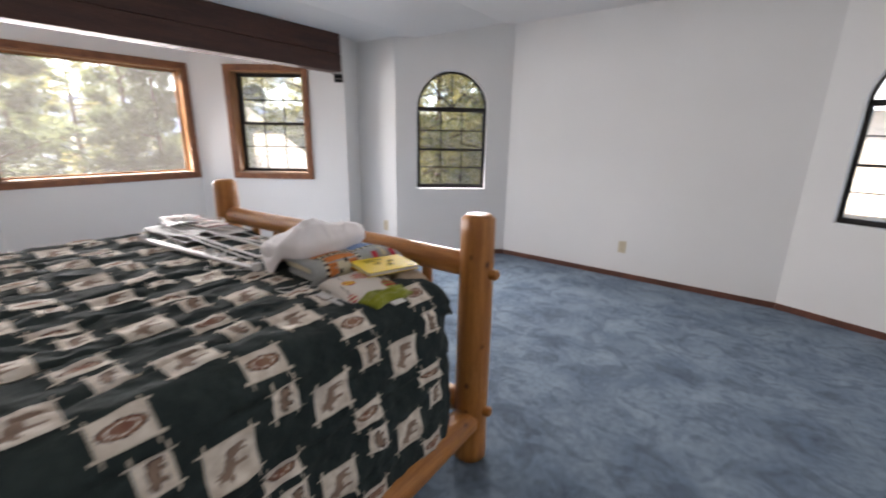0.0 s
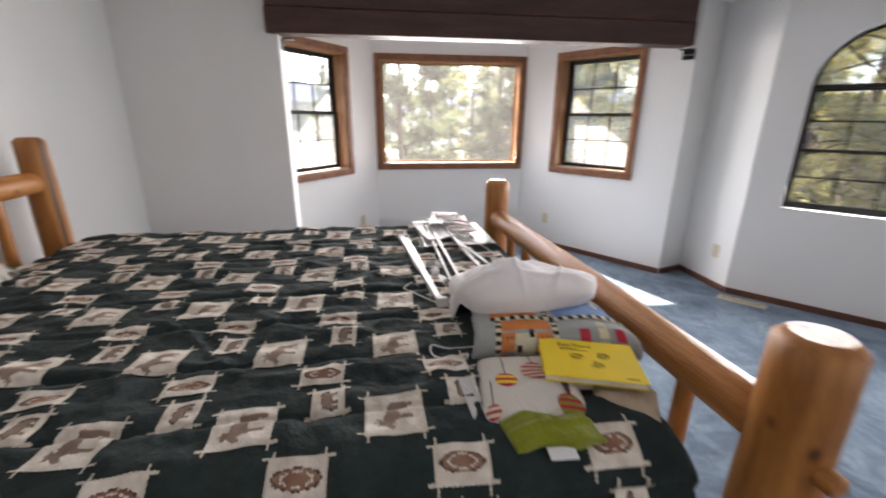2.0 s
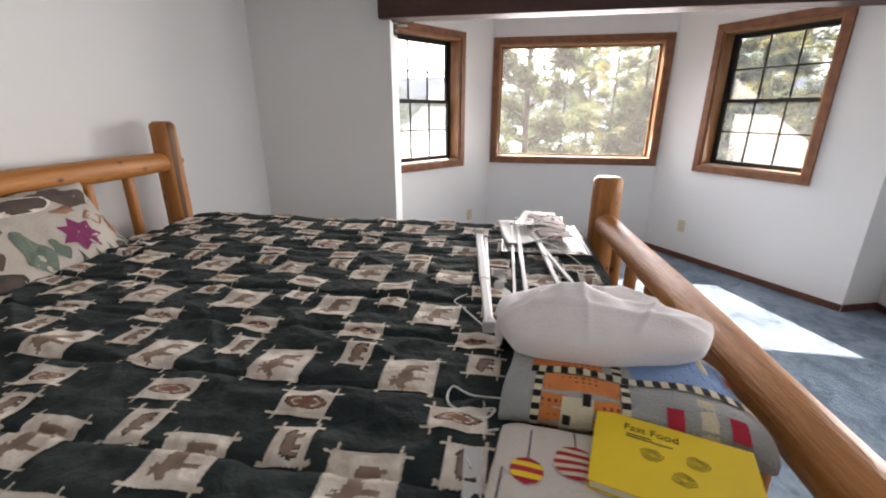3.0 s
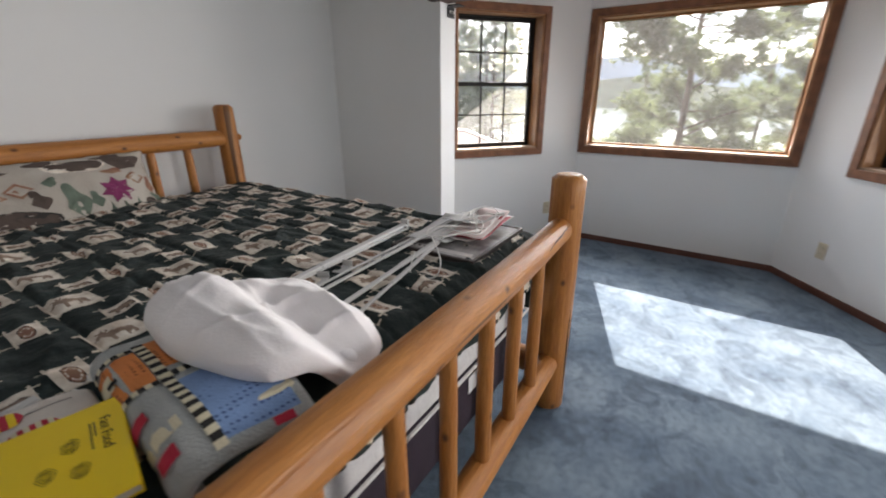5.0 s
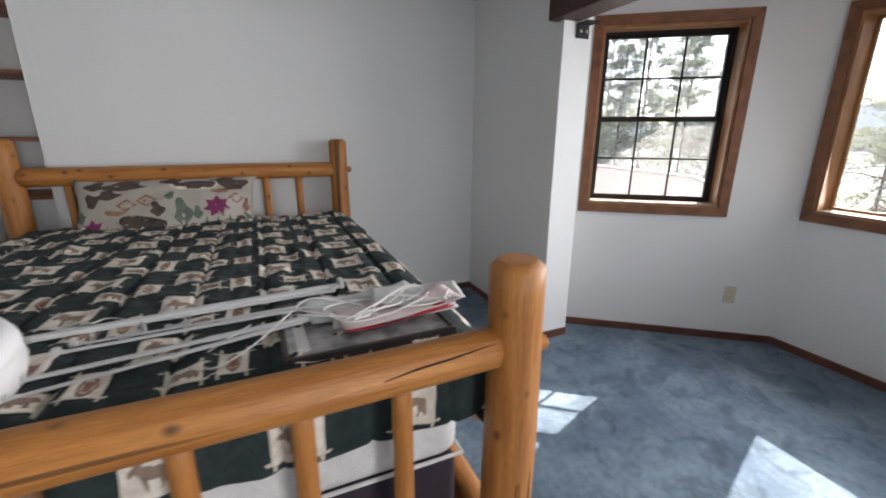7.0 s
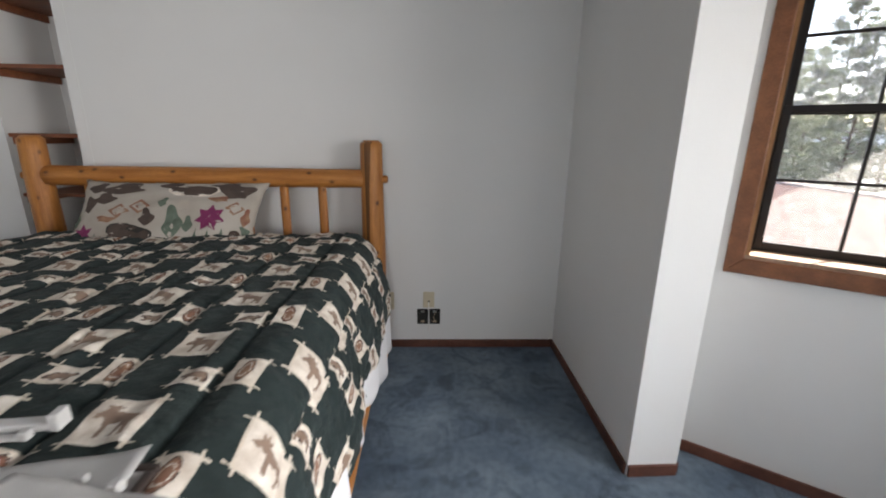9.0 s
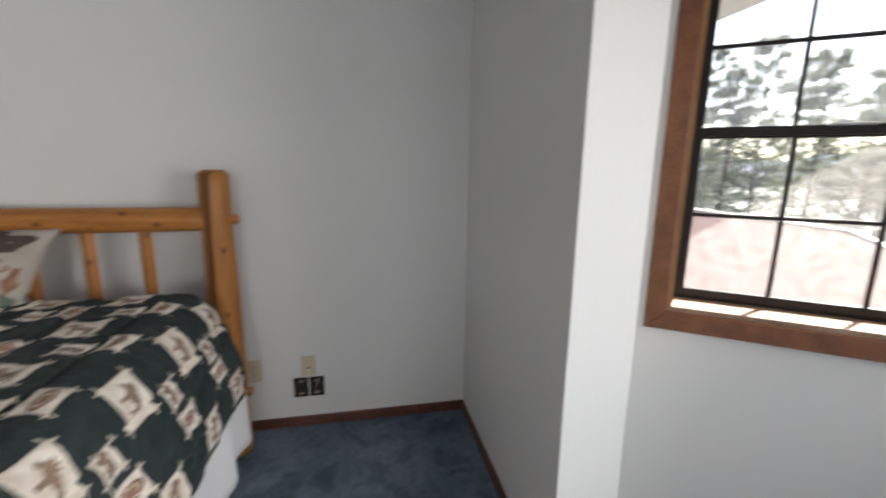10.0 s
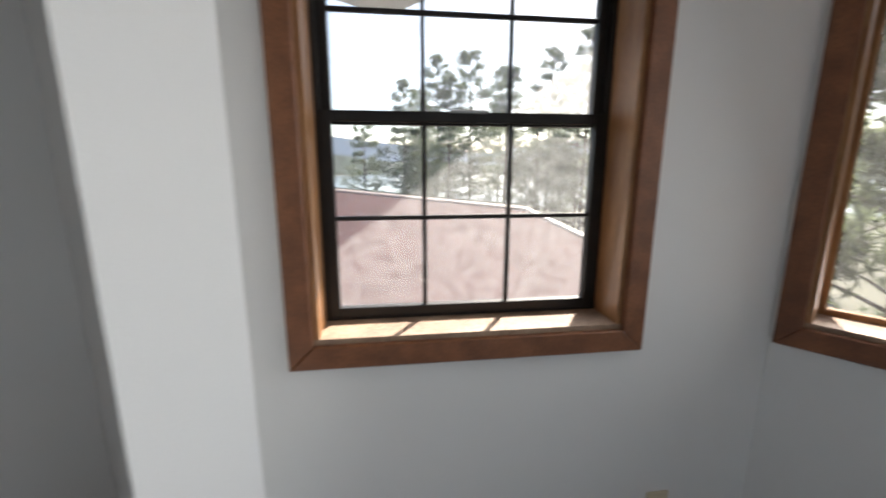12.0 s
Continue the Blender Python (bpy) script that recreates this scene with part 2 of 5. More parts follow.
def tube_mesh(points, r, sides=6, bm=None):
    """A round cord or rod through the points."""
    bm = bm or bmesh.new()
    pts = [Vector(p) for p in points]
    rings = []
    for i, p in enumerate(pts):
        d = (pts[min(i + 1, len(pts) - 1)] - pts[max(i - 1, 0)]).normalized()
        a = d.orthogonal().normalized() if i == 0 else (rings[-1][1] - d * rings[-1][1].dot(d)).normalized()
        b = d.cross(a)
        rr = r[i] if isinstance(r, (list, tuple)) else r
        rings.append(([bm.verts.new(p + (a * math.cos(k * math.tau / sides) + b * math.sin(k * math.tau / sides)) * rr) for k in range(sides)], a))
    for (r0, _), (r1, _) in zip(rings, rings[1:]):
        for k in range(sides):
            bm.faces.new((r0[k], r0[(k + 1) % sides], r1[(k + 1) % sides], r1[k]))
    bm.faces.new(rings[0][0])
    bm.faces.new(rings[-1][0])
    return bm


def smooth_line(ctrl, n):
    """Points along a Catmull-Rom line through ctrl."""
    c = [Vector(p) for p in ctrl]
    c = [c[0] * 2 - c[1]] + c + [c[-1] * 2 - c[-2]]
    out = []
    for i in range(1, len(c) - 2):
        for k in range(n):
            t = k / n
            p0, p1, p2, p3 = c[i - 1:i + 3]
            out.append(0.5 * (2 * p1 + (p2 - p0) * t + (2 * p0 - 5 * p1 + 4 * p2 - p3) * t * t + (3 * p1 - p0 - 3 * p2 + p3) * t ** 3))
    return out + [c[-2]]


def along(p0, p1):
    """A frame with x from p0 to p1 on the floor and y outward (to the left of the way)."""
    d = Vector((p1[0] - p0[0], p1[1] - p0[1], 0))
    return Matrix.Translation((p0[0], p0[1], 0)) @ Matrix.Rotation(math.atan2(d.y, d.x), 4, "Z"), d.length


# ---- room plan: inner corners, running so that the outside lies to the left ----
HW0, CH1, CH2, CH3 = (-3.482, -1.150), (-3.495, -0.079), (-3.699, -0.088), (-3.699, -0.3064)
BL, BR = (-4.872, 0.5316), (-4.872, 2.178)
J1, J2, PB = (-3.53, 3.137), (-3.63, 3.42), (-3.06, 3.42)
FA, FB, FE, SE = (-2.13, 4.234), (0.41, 4.234), (1.70, 3.808), (1.70, -1.05)
N1, N2, N3, N4 = (-0.735, -1.107), (-0.735, -1.52), (-0.35, -1.52), (-0.35, -1.10)
WALLTOP, THICK = 2.52, 0.17


def wall(name, p0, p1, openings=(), label="white painted plaster wall", thick=THICK):
    """A wall with thickness from p0 to p1; openings: lists of (u, low, high) columns."""
    m, length = along(p0, p1)
    cols = [(0.0, None, None)]
    for op in openings:
        cols += [(u, lo, hi) for u, lo, hi in op]
    cols.append((length, None, None))
    bm = bmesh.new()

    def quad(a, b, c, d):
        if (a - b).length > 1e-6 or (c - d).length > 1e-6:
            bm.faces.new([bm.verts.new(v) for v in (a, b, c, d)])

    for (u0, l0, h0), (u1, l1, h1) in zip(cols, cols[1:]):
        if u1 - u0 < 1e-6:
            if l0 is not None and l1 is None or l0 is None and l1 is not None:
                pass
            continue
        for y in (0.0, thick):
            if l0 is None or l1 is None:
                quad(Vector((u0, y, 0)), Vector((u1, y, 0)), Vector((u1, y, WALLTOP)), Vector((u0, y, WALLTOP)))
            else:
                quad(Vector((u0, y, 0)), Vector((u1, y, 0)), Vector((u1, y, l1)), Vector((u0, y, l0)))
                quad(Vector((u0, y, h0)), Vector((u1, y, h1)), Vector((u1, y, WALLTOP)), Vector((u0, y, WALLTOP)))
        if l0 is not None and l1 is not None:
            for a, b in ((l0, l1), (h0, h1)):
                quad(Vector((u0, 0, a)), Vector((u1, 0, b)), Vector((u1, thick, b)), Vector((u0, thick, a)))
    for op in openings:
        for u, lo, hi in (op[0], op[-1]):
            quad(Vector((u, 0, lo)), Vector((u, thick, lo)), Vector((u, thick, hi)), Vector((u, 0, hi)))
    for u in (0.0, length):
        quad(Vector((u, 0, 0)), Vector((u, thick, 0)), Vector((u, thick, WALLTOP)), Vector((u, 0, WALLTOP)))
    quad(Vector((0, 0, WALLTOP)), Vector((length, 0, WALLTOP)), Vector((length, thick, WALLTOP)), Vector((0, thick, WALLTOP)))
    bmesh.ops.remove_doubles(bm, verts=bm.verts, dist=1e-5)
    ob = finish(name, bm, PAINT)
    ob.matrix_world = m
    return tagged(ob, label, "wall", kind="structure"), m, length


def rect_opening(u0, u1, z0, z1):
    return [(u0, z0, z1), (u1, z0, z1)]


def arch_opening(u0, u1, z0, z1, n=20):
    r = (u1 - u0) / 2
    return [((u0 + u1) / 2 - r * math.cos(math.pi * k / n), z0, z1 - r + r * math.sin(math.pi * k / n)) for k in range(n + 1)]


WZ0, WZ1 = 0.890, 1.955           # opening of the bay windows, inside the casing
L_M = along(CH3, BL)[0]
c_len = BR[1] - BL[1]
BUILT = {}
for name, p0, p1, ops in (
    ("wall_chase", HW0, (CH1[0], CH1[1] - 0.006), ()),
    ("wall_chase_end", CH1, CH2, ()),
    ("wall_chase_return", CH2, CH3, ()),
    ("wall_bay_south", CH3, BL, [rect_opening(0.211, 0.991, WZ0, WZ1)]),
    ("wall_bay_west", BL, BR, [rect_opening(0.067, c_len - 0.067, WZ0, WZ1)]),
    ("wall_bay_north", BR, J1, [rect_opening(0.432, 1.212, WZ0, WZ1)]),
    ("wall_jog", J1, J2, ()),
    ("wall_pilaster", J2, PB, ()),
    ("wall_arch_north", PB, FA, [arch_opening(0.228, 0.982, 0.757, 1.985)]),
    ("wall_north", FA, FB, ()),
    ("wall_arch_east", FB, FE, [arch_opening(0.215, 0.969, 0.757, 1.985)]),
    ("wall_east", FE, SE, ()),
    ("wall_south_east", SE, N4, ()),
    ("wall_niche_east", N4, N3, ()),
    ("wall_niche_back", N3, N2, ()),
    ("wall_niche_west", N2, N1, ()),
    ("wall_head", N1, HW0, ()),
):
    BUILT[name] = wall(name, p0, p1, ops, thick={"wall_chase_end": 0.005, "wall_chase": 0.19, "wall_chase_return": 0.008}[name] if "chase" in name else 0.06 if "niche_w" in name or "niche_e" in name else THICK)

# sky light in the openings of the bay and the two arches
for name, u, z, w, h, watts in (("wall_bay_south", 0.601, 1.42, 0.74, 1.0, 0.5), ("wall_bay_west", c_len / 2, 1.42, 1.46, 1.0, 9.5), ("wall_bay_north", 0.822, 1.42, 0.74, 1.0, 1.0),
                                ("wall_arch_north", 0.605, 1.25, 0.70, 0.95, 6.5), ("wall_arch_east", 0.592, 1.25, 0.70, 0.95, 0.4)):
    daylight(BUILT[name][1], u, -0.02, z, w, h, watts)

# carpet on its floor slab
bm = bmesh.new()
plan = [HW0, CH1, CH2, CH3, BL, BR, J1, J2, PB, FA, FB, FE, SE, N4, N3, N2, N1]
top = [bm.verts.new((-1.5 + (x + 1.5) * 1.02, 1.5 + (y - 1.5) * 1.02, 0.0)) for x, y in plan]
low = [bm.verts.new((v.co.x, v.co.y, -0.25)) for v in top]
bm.faces.new(top)
bm.faces.new(low[::-1])
for k in range(len(plan)):
    j = (k + 1) % len(plan)
    bm.faces.new((top[k], low[k], low[j], top[j]))
floor = tagged(finish("floor", bm, CARPET), "blue grey cut pile carpet with dents and worn tracks", "carpet", kind="structure")

# ceiling: low over the bay, a short slope, then level
bm = bmesh.new()
prof = [(-5.3, 2.285), (-2.88, 2.285), (-2.22, 2.445), (2.0, 2.45)]
rows = []
for x, z in prof:
    rows.append([bm.verts.new((x, y, z + dz)) for y, dz in ((-1.8, 0), (4.6, 0), (4.6, 0.12), (-1.8, 0.12))])
for a, b in zip(rows, rows[1:]):
    for k in range(4):
        bm.faces.new((a[k], a[(k + 1) % 4], b[(k + 1) % 4], b[k]))
bm.faces.new(rows[0])
bm.faces.new(rows[-1])
ceiling = tagged(finish("ceiling", bm, CEIL), "white painted ceiling with a shallow slope towards the bay", "ceiling", kind="structure")

# baseboards, butted at the corners
for name, (ob, m, length) in list(BUILT.items()):
    if "niche" in name:
        continue
    b = finish("baseboard", box(0.002, length - 0.002, -0.012, -0.0005, 0.0, 0.052, 0.003), BASEWOOD)
    b.matrix_world = m
    tagged(b, "dark reddish brown wooden baseboard", "baseboard", kind="structure")


# ---- windows ----
def casing(root, u0, u1, z0, z1, w=0.058, t=0.015):
    """Flat mitred trim round an opening, on the inner face."""
    for a, b, c, d in (((u0 - w, z0 - w), (u1 + w, z0 - w), (u1, z0), (u0, z0)), ((u0 - w, z1 + w), (u1 + w, z1 + w), (u1, z1), (u0, z1)),
                       ((u0 - w, z0 - w), (u0, z0), (u0, z1), (u0 - w, z1 + w)), ((u1 + w, z0 - w), (u1, z0), (u1, z1), (u1 + w, z1 + w))):
        bm = bmesh.new()
        fr = [bm.verts.new((p[0], -t, p[1])) for p in (a, b, c, d)]
        bk = [bm.verts.new((p[0], -0.0005, p[1])) for p in (a, b, c, d)]
        bm.faces.new(fr)
        bm.faces.new(bk)
        for k in range(4):
            bm.faces.new((fr[k], fr[(k + 1) % 4], bk[(k + 1) % 4], bk[k]))
        bmesh.ops.recalc_face_normals(bm, faces=bm.faces)
        bmesh.ops.bevel(bm, geom=[e for e in bm.edges if all(abs(v.co.y + t) < 1e-6 for v in e.verts)], offset=0.003, segments=1, affect="EDGES")
        part("casing", bm, TRIMWOOD, root, "reddish brown stained wooden casing")


def jambs(root, u0, u1, z0, z1, depth):
    t = 0.014
    part("jamb", box(u0, u0 + t, -0.001, depth, z0 + t, z1 - t), JAMBWOOD, root, "honey coloured wooden jamb")
    part("jamb", box(u1 - t, u1, -0.001, depth, z0 + t, z1 - t), JAMBWOOD, root, "honey coloured wooden jamb")
    part("jamb", box(u0, u1, -0.001, depth, z1 - t, z1), JAMBWOOD, root, "honey coloured wooden head jamb")
    part("window_sill", box(u0, u1, -0.001, depth, z0, z0 + t), SILLWOOD, root, "sun bleached wooden sill")
    return u0 + t, u1 - t, z0 + t, z1 - t


def sash(root, u0, u1, z0, z1, y, name, bars_u=2, bars_z=1, w=0.032, glass=None, rail=None):
    """A dark metal sash with thin bars and single panes."""
    rail = rail or w
    bm = bmesh.new()
    for q in ((u0, u0 + w, z0, z1), (u1 - w, u1, z0, z1), (u0 + w, u1 - w, z0, z0 + rail), (u0 + w, u1 - w, z1 - rail, z1)):
        box(q[0], q[1], y - 0.014, y + 0.014, q[2], q[3], 0.002, 1, bm)
    s = part(name, bm, BLACKAL, root, "black metal sash")
    a0, a1, b0, b1 = u0 + w, u1 - w, z0 + rail, z1 - rail
    du, dz, h = (a1 - a0) / (bars_u + 1), (b1 - b0) / (bars_z + 1), 0.0055
    for i in range(1, bars_u + 1):
        part("muntin", box(a0 + i * du - h, a0 + i * du + h, y - 0.008, y + 0.006, b0, b1, 0.0015, 1), BLACKAL, s)
    for j in range(1, bars_z + 1):
        part("muntin", box(a0, a1, y - 0.009, y + 0.005, b0 + j * dz - h, b0 + j * dz + h, 0.0015, 1), BLACKAL, s)
    for i in range(bars_u + 1):
        for j in range(bars_z + 1):
            p = part("pane", box(a0 + i * du, a0 + (i + 1) * du, y + 0.007, y + 0.009, b0 + j * dz, b0 + (j + 1) * dz), glass or GLASS, s)
            p.visible_shadow = False
    return s


def hung_window(name, wall_name, u0, u1, label, low_glass, high_glass):
    m = BUILT[wall_name][1]
    root = empty(name, m, label, "window", "bay windows", "structure")
    casing(root, u0, u1, WZ0, WZ1)
    a0, a1, b0, b1 = jambs(root, u0, u1, WZ0, WZ1, 0.118)
    bm = bmesh.new()
    for q in ((u0, a0 + 0.012, WZ0, WZ1), (a1 - 0.012, u1, WZ0, WZ1), (a0 + 0.012, a1 - 0.012, WZ0, b0 + 0.008), (a0 + 0.012, a1 - 0.012, b1 - 0.008, WZ1)):
        box(q[0], q[1], 0.1185, 0.165, q[2], q[3], 0.002, 1, bm)
    part("window_frame", bm, BLACKAL, root, "black metal window frame")
    mid = 1.424
    sash(root, a0 + 0.012, a1 - 0.012, b0 + 0.008, mid + 0.016, 0.128, "lower_sash", w=0.026, glass=low_glass)
    sash(root, a0 + 0.012, a1 - 0.012, mid - 0.016, b1 - 0.008, 0.150, "upper_sash", w=0.026, glass=high_glass)
    uc = (a0 + a1) / 2
    part("latch", box(uc - 0.05, uc + 0.05, 0.098, 0.116, mid + 0.012, mid + 0.019, 0.003, 2), BOLT, root, "small metal latch handle")
    return root


hung_window("window_1", "wall_bay_south", 0.211, 0.991, "double hung black sash window in honey wood casing, sunlit sill", GLASSB, GLASS)
hung_window("window_2", "wall_bay_north", 0.432, 1.212, "double hung black sash window in dark brown wood casing", SCREENED, GLASSN)

root = empty("window_3", BUILT["wall_bay_west"][1], "large fixed picture window in reddish brown wooden casing", "window", "bay windows", "structure")
u0, u1 = 0.067, c_len - 0.067
casing(root, u0, u1, WZ0, WZ1)
a0, a1, b0, b1 = jambs(root, u0, u1, WZ0, WZ1, 0.115)
bm = bmesh.new()
for q in ((u0, a0 + 0.016, WZ0, WZ1), (a1 - 0.016, u1, WZ0, WZ1), (a0 + 0.016, a1 - 0.016, WZ0, b0 + 0.016), (a0 + 0.016, a1 - 0.016, b1 - 0.016, WZ1)):
    box(q[0], q[1], 0.1155, 0.14, q[2], q[3], 0.003, 1, bm)
part("window_frame", bm, JAMBWOOD, root, "pale wooden glazing stop")
pn = part("pane", box(a0 + 0.016, a1 - 0.016, 0.125, 0.129, b0 + 0.016, b1 - 0.016), GLASSC, root)
pn.visible_shadow = False


def arch_window(name, wall_name, u0, u1, label):
    """A round headed window in a plain plaster reveal: a fan light over two three by two sashes."""
    m = BUILT[wall_name][1]
    root = empty(name, m, label, "window", "arched windows", "structure")
    z0, z1 = 0.757, 1.985
    uc, r = (u0 + u1) / 2, (u1 - u0) / 2
    zs = z1 - r
    y0, y1, w = 0.085, 0.125, 0.020
    bm = bmesh.new()
    n = 28
    path = [(u0, z0)] + [(uc - r * math.cos(math.pi * k / n), zs + r * math.sin(math.pi * k / n)) for k in range(n + 1)] + [(u1, z0)]
    inner = [(u0 + w, z0)] + [(uc - (r - w) * math.cos(math.pi * k / n), zs + (r - w) * math.sin(math.pi * k / n)) for k in range(n + 1)] + [(u1 - w, z0)]
    rings = [[bm.verts.new((p[0], y, p[1])) for p in pts] for pts, y in ((path, y0), (inner, y0), (inner, y1), (path, y1))]
    for a, b in zip(rings, rings[1:] + rings[:1]):
        for k in range(len(a) - 1):
            bm.faces.new((a[k], a[k + 1], b[k + 1], b[k]))
    box(u0 + w, u1 - w, y0, y1, z0, z0 + 0.026, 0.002, 1, bm)
    box(u0 + w, u1 - w, y0 - 0.004, y1, zs - 0.014, zs + 0.014, 0.002, 1, bm)
    part("window_frame", bm, BLACKAL, root, "black metal arched frame")
    zm = 1.178
    sash(root, u0 + w, u1 - w, z0 + 0.026, zm + 0.012, 0.096, "lower_sash", w=0.012, rail=0.016, glass=GLASSA)
    sash(root, u0 + w, u1 - w, zm - 0.012, zs - 0.014, 0.112, "upper_sash", w=0.012, rail=0.016, glass=GLASSA)
    for ang in (45, 90, 135):
        d = Vector((math.cos(radians(ang)), 0, math.sin(radians(ang))))
        p0 = Vector((uc, 0.104, zs + 0.012))
        part("muntin", tube_mesh([p0, p0 + d * (r - w - 0.004)], 0.0065, 6), BLACKAL, root)
    bm = bmesh.new()
    for y in (0.106, 0.109):
        vs = [bm.verts.new((uc - (r - w) * math.cos(math.pi * k / n), y, zs + (r - w) * math.sin(math.pi * k / n))) for k in range(n + 1)]
        bm.faces.new(vs)
    p = part("pane", bm, GLASSA, root)
    p.visible_shadow = False


arch_window("window_4", "wall_arch_north", 0.228, 0.982, "round headed black sash window in a white plaster reveal")
arch_window("window_5", "wall_arch_east", 0.215, 0.969, "round headed black sash window in a white plaster reveal")

# ---- beam across the bay ----
beam = empty("beam", Matrix.Identity(4), "dark brown beam of two stacked timbers across the bay", "beam", kind="structure")
part("timber", box(-3.60, -3.435, -0.145, 3.035, 1.932, 2.093, 0.006), BEAMWOOD, beam)
part("timber", box(-3.598, -3.437, -0.14, 3.03, 2.096, 2.283, 0.006), BEAMWOOD, beam)


def bracket(p, ang):
    m = pose(p[0], p[1], p[2], 0, 0, ang)
    r = empty("beam_bracket", m, "black steel beam bracket with two bolts", "bracket", "beam brackets")
    part("plate", box(-0.045, 0.045, -0.008, 0.0, -0.045, 0.03, 0.002), STEEL, r)
    part("flange", box(-0.045, 0.045, -0.09, -0.008, 0.024, 0.03, 0.001), STEEL, r)
    for dx in (-0.02, 0.02):
        part("bolt", tube_mesh([(dx, -0.008, -0.01), (dx, -0.016, -0.01)], 0.009, 6), BOLT, r)


ends = math.degrees(math.atan2(CH2[1] - CH1[1], CH2[0] - CH1[0]))
bracket((-3.625, CH1[1] - 0.006 + 0.002, 1.893), ends)
bracket((J1[0] - 0.055 * 0.81, J1[1] - 0.055 * 0.58, 1.893), math.degrees(math.atan2(J1[1] - BR[1], J1[0] - BR[0])))

# ---- log bed, in its own frame: x across, y towards the foot ----
BED = pose(-1.525, 0.155, 0, 0, 0, 1.3)
bed = empty("log_bed", BED, "honey coloured peeled pine log bed frame on the carpet", "bed")


def log(name, p0, p1, r0, r1, parent, seed, bow=0.0, label="", chamfer=0.012, sides=20):
    """A peeled log from p0 to p1 with chamfered ends and an uneven skin; its length is local z."""
    p0, p1 = Vector(p0), Vector(p1)
    d = p1 - p0
    ln = d.length
    zq = d.to_track_quat("Z", "Y").to_matrix().to_4x4()
    bm = bmesh.new()
    n = max(6, int(ln / 0.07))
    stations = [(0.0, chamfer * 1.1), (chamfer, 0.0)] + [(ln * k / n, 0.0) for k in range(1, n)] + [(ln - chamfer, 0.0), (ln, chamfer * 1.1)]
    rings = []
    for z, cut in stations:
        t = z / ln
        ring = []
        for k in range(sides):
            a = k * math.tau / sides
            rr = (r0 + (r1 - r0) * t) * (1 + 0.07 * noise.noise(Vector((math.cos(a) * 0.8, math.sin(a) * 0.8, z * 2.2)) + Vector((seed * 7.1, 0, 0)))) - cut
            ring.append(bm.verts.new((math.cos(a) * rr + bow * math.sin(math.pi * t), math.sin(a) * rr, z)))
        rings.append(ring)
    for a, b in zip(rings, rings[1:]):
        for k in range(sides):
            bm.faces.new((a[k], a[(k + 1) % sides], b[(k + 1) % sides], b[k]))
    bm.faces.new(rings[0])
    bm.faces.new(rings[-1])
    ob = part(name, bm, LOG, parent, label, smooth=True, matrix=Matrix.Translation(p0) @ zq)
    ob.data.polygons[-1].use_smooth = ob.data.polygons[-2].use_smooth = False
    return ob


PX, PY = 0.8675, 1.112
SKEW = 0.04          # the footboard stands a little askew


def foot(x):
    """The footboard's line."""
    return PY + SKEW * (x + PX) / (2 * PX)


for sx in (-1, 1):
    post = log("foot_post", (sx * PX, foot(sx * PX), 0), (sx * PX, foot(sx * PX), 1.062), 0.070, 0.064, bed, 1 + sx, chamfer=0.018)
    for z in (0.84, 0.25):
        log("tenon_peg", (sx * (PX + 0.05) , foot(sx * PX), z), (sx * (PX + 0.092) , foot(sx * PX), z), 0.022, 0.020, bed, 3, chamfer=0.006, sides=10)
    log("head_post", (sx * PX, -PY, 0), (sx * PX, -PY, 1.288), 0.068, 0.058, bed, 4 + sx, chamfer=0.018)
    for z in (1.085, 0.30):
        log("tenon_peg", (sx * (PX + 0.045), -PY, z), (sx * (PX + 0.085), -PY, z), 0.022, 0.020, bed, 3, chamfer=0.006, sides=10)
    log("side_rail", (sx * PX, -PY + 0.03, 0.20), (sx * PX, foot(sx * PX) - 0.03, 0.20), 0.062, 0.058, bed, 9 + sx)
log("foot_top_rail", (-PX + 0.03, foot(-PX), 0.856), (PX - 0.03, foot(PX), 0.862), 0.047, 0.050, bed, 11, bow=0.006, chamfer=0.03)
log("foot_low_rail", (-PX + 0.03, foot(-PX), 0.25), (PX - 0.03, foot(PX), 0.25), 0.046, 0.048, bed, 12, chamfer=0.03)
log("head_top_rail", (-PX + 0.03, -PY, 1.087), (PX - 0.03, -PY, 1.087), 0.048, 0.052, bed, 13, chamfer=0.02)
log("head_low_rail", (-PX + 0.03, -PY, 0.30), (PX - 0.03, -PY, 0.30), 0.052, 0.052, bed, 14, chamfer=0.02)
for k in range(8):
    x = -0.587 + k * 0.2035
    if x < 0.85:
        log("foot_spindle", (x, foot(x), 0.29), (x, foot(x), 0.825), 0.024, 0.022, bed, 20 + k, chamfer=0.004, sides=12)
    if k < 7:
        log("head_spindle", (x - 0.01, -PY, 0.34), (x - 0.01, -PY, 1.05), 0.025, 0.023, bed, 30 + k, chamfer=0.004, sides=12)

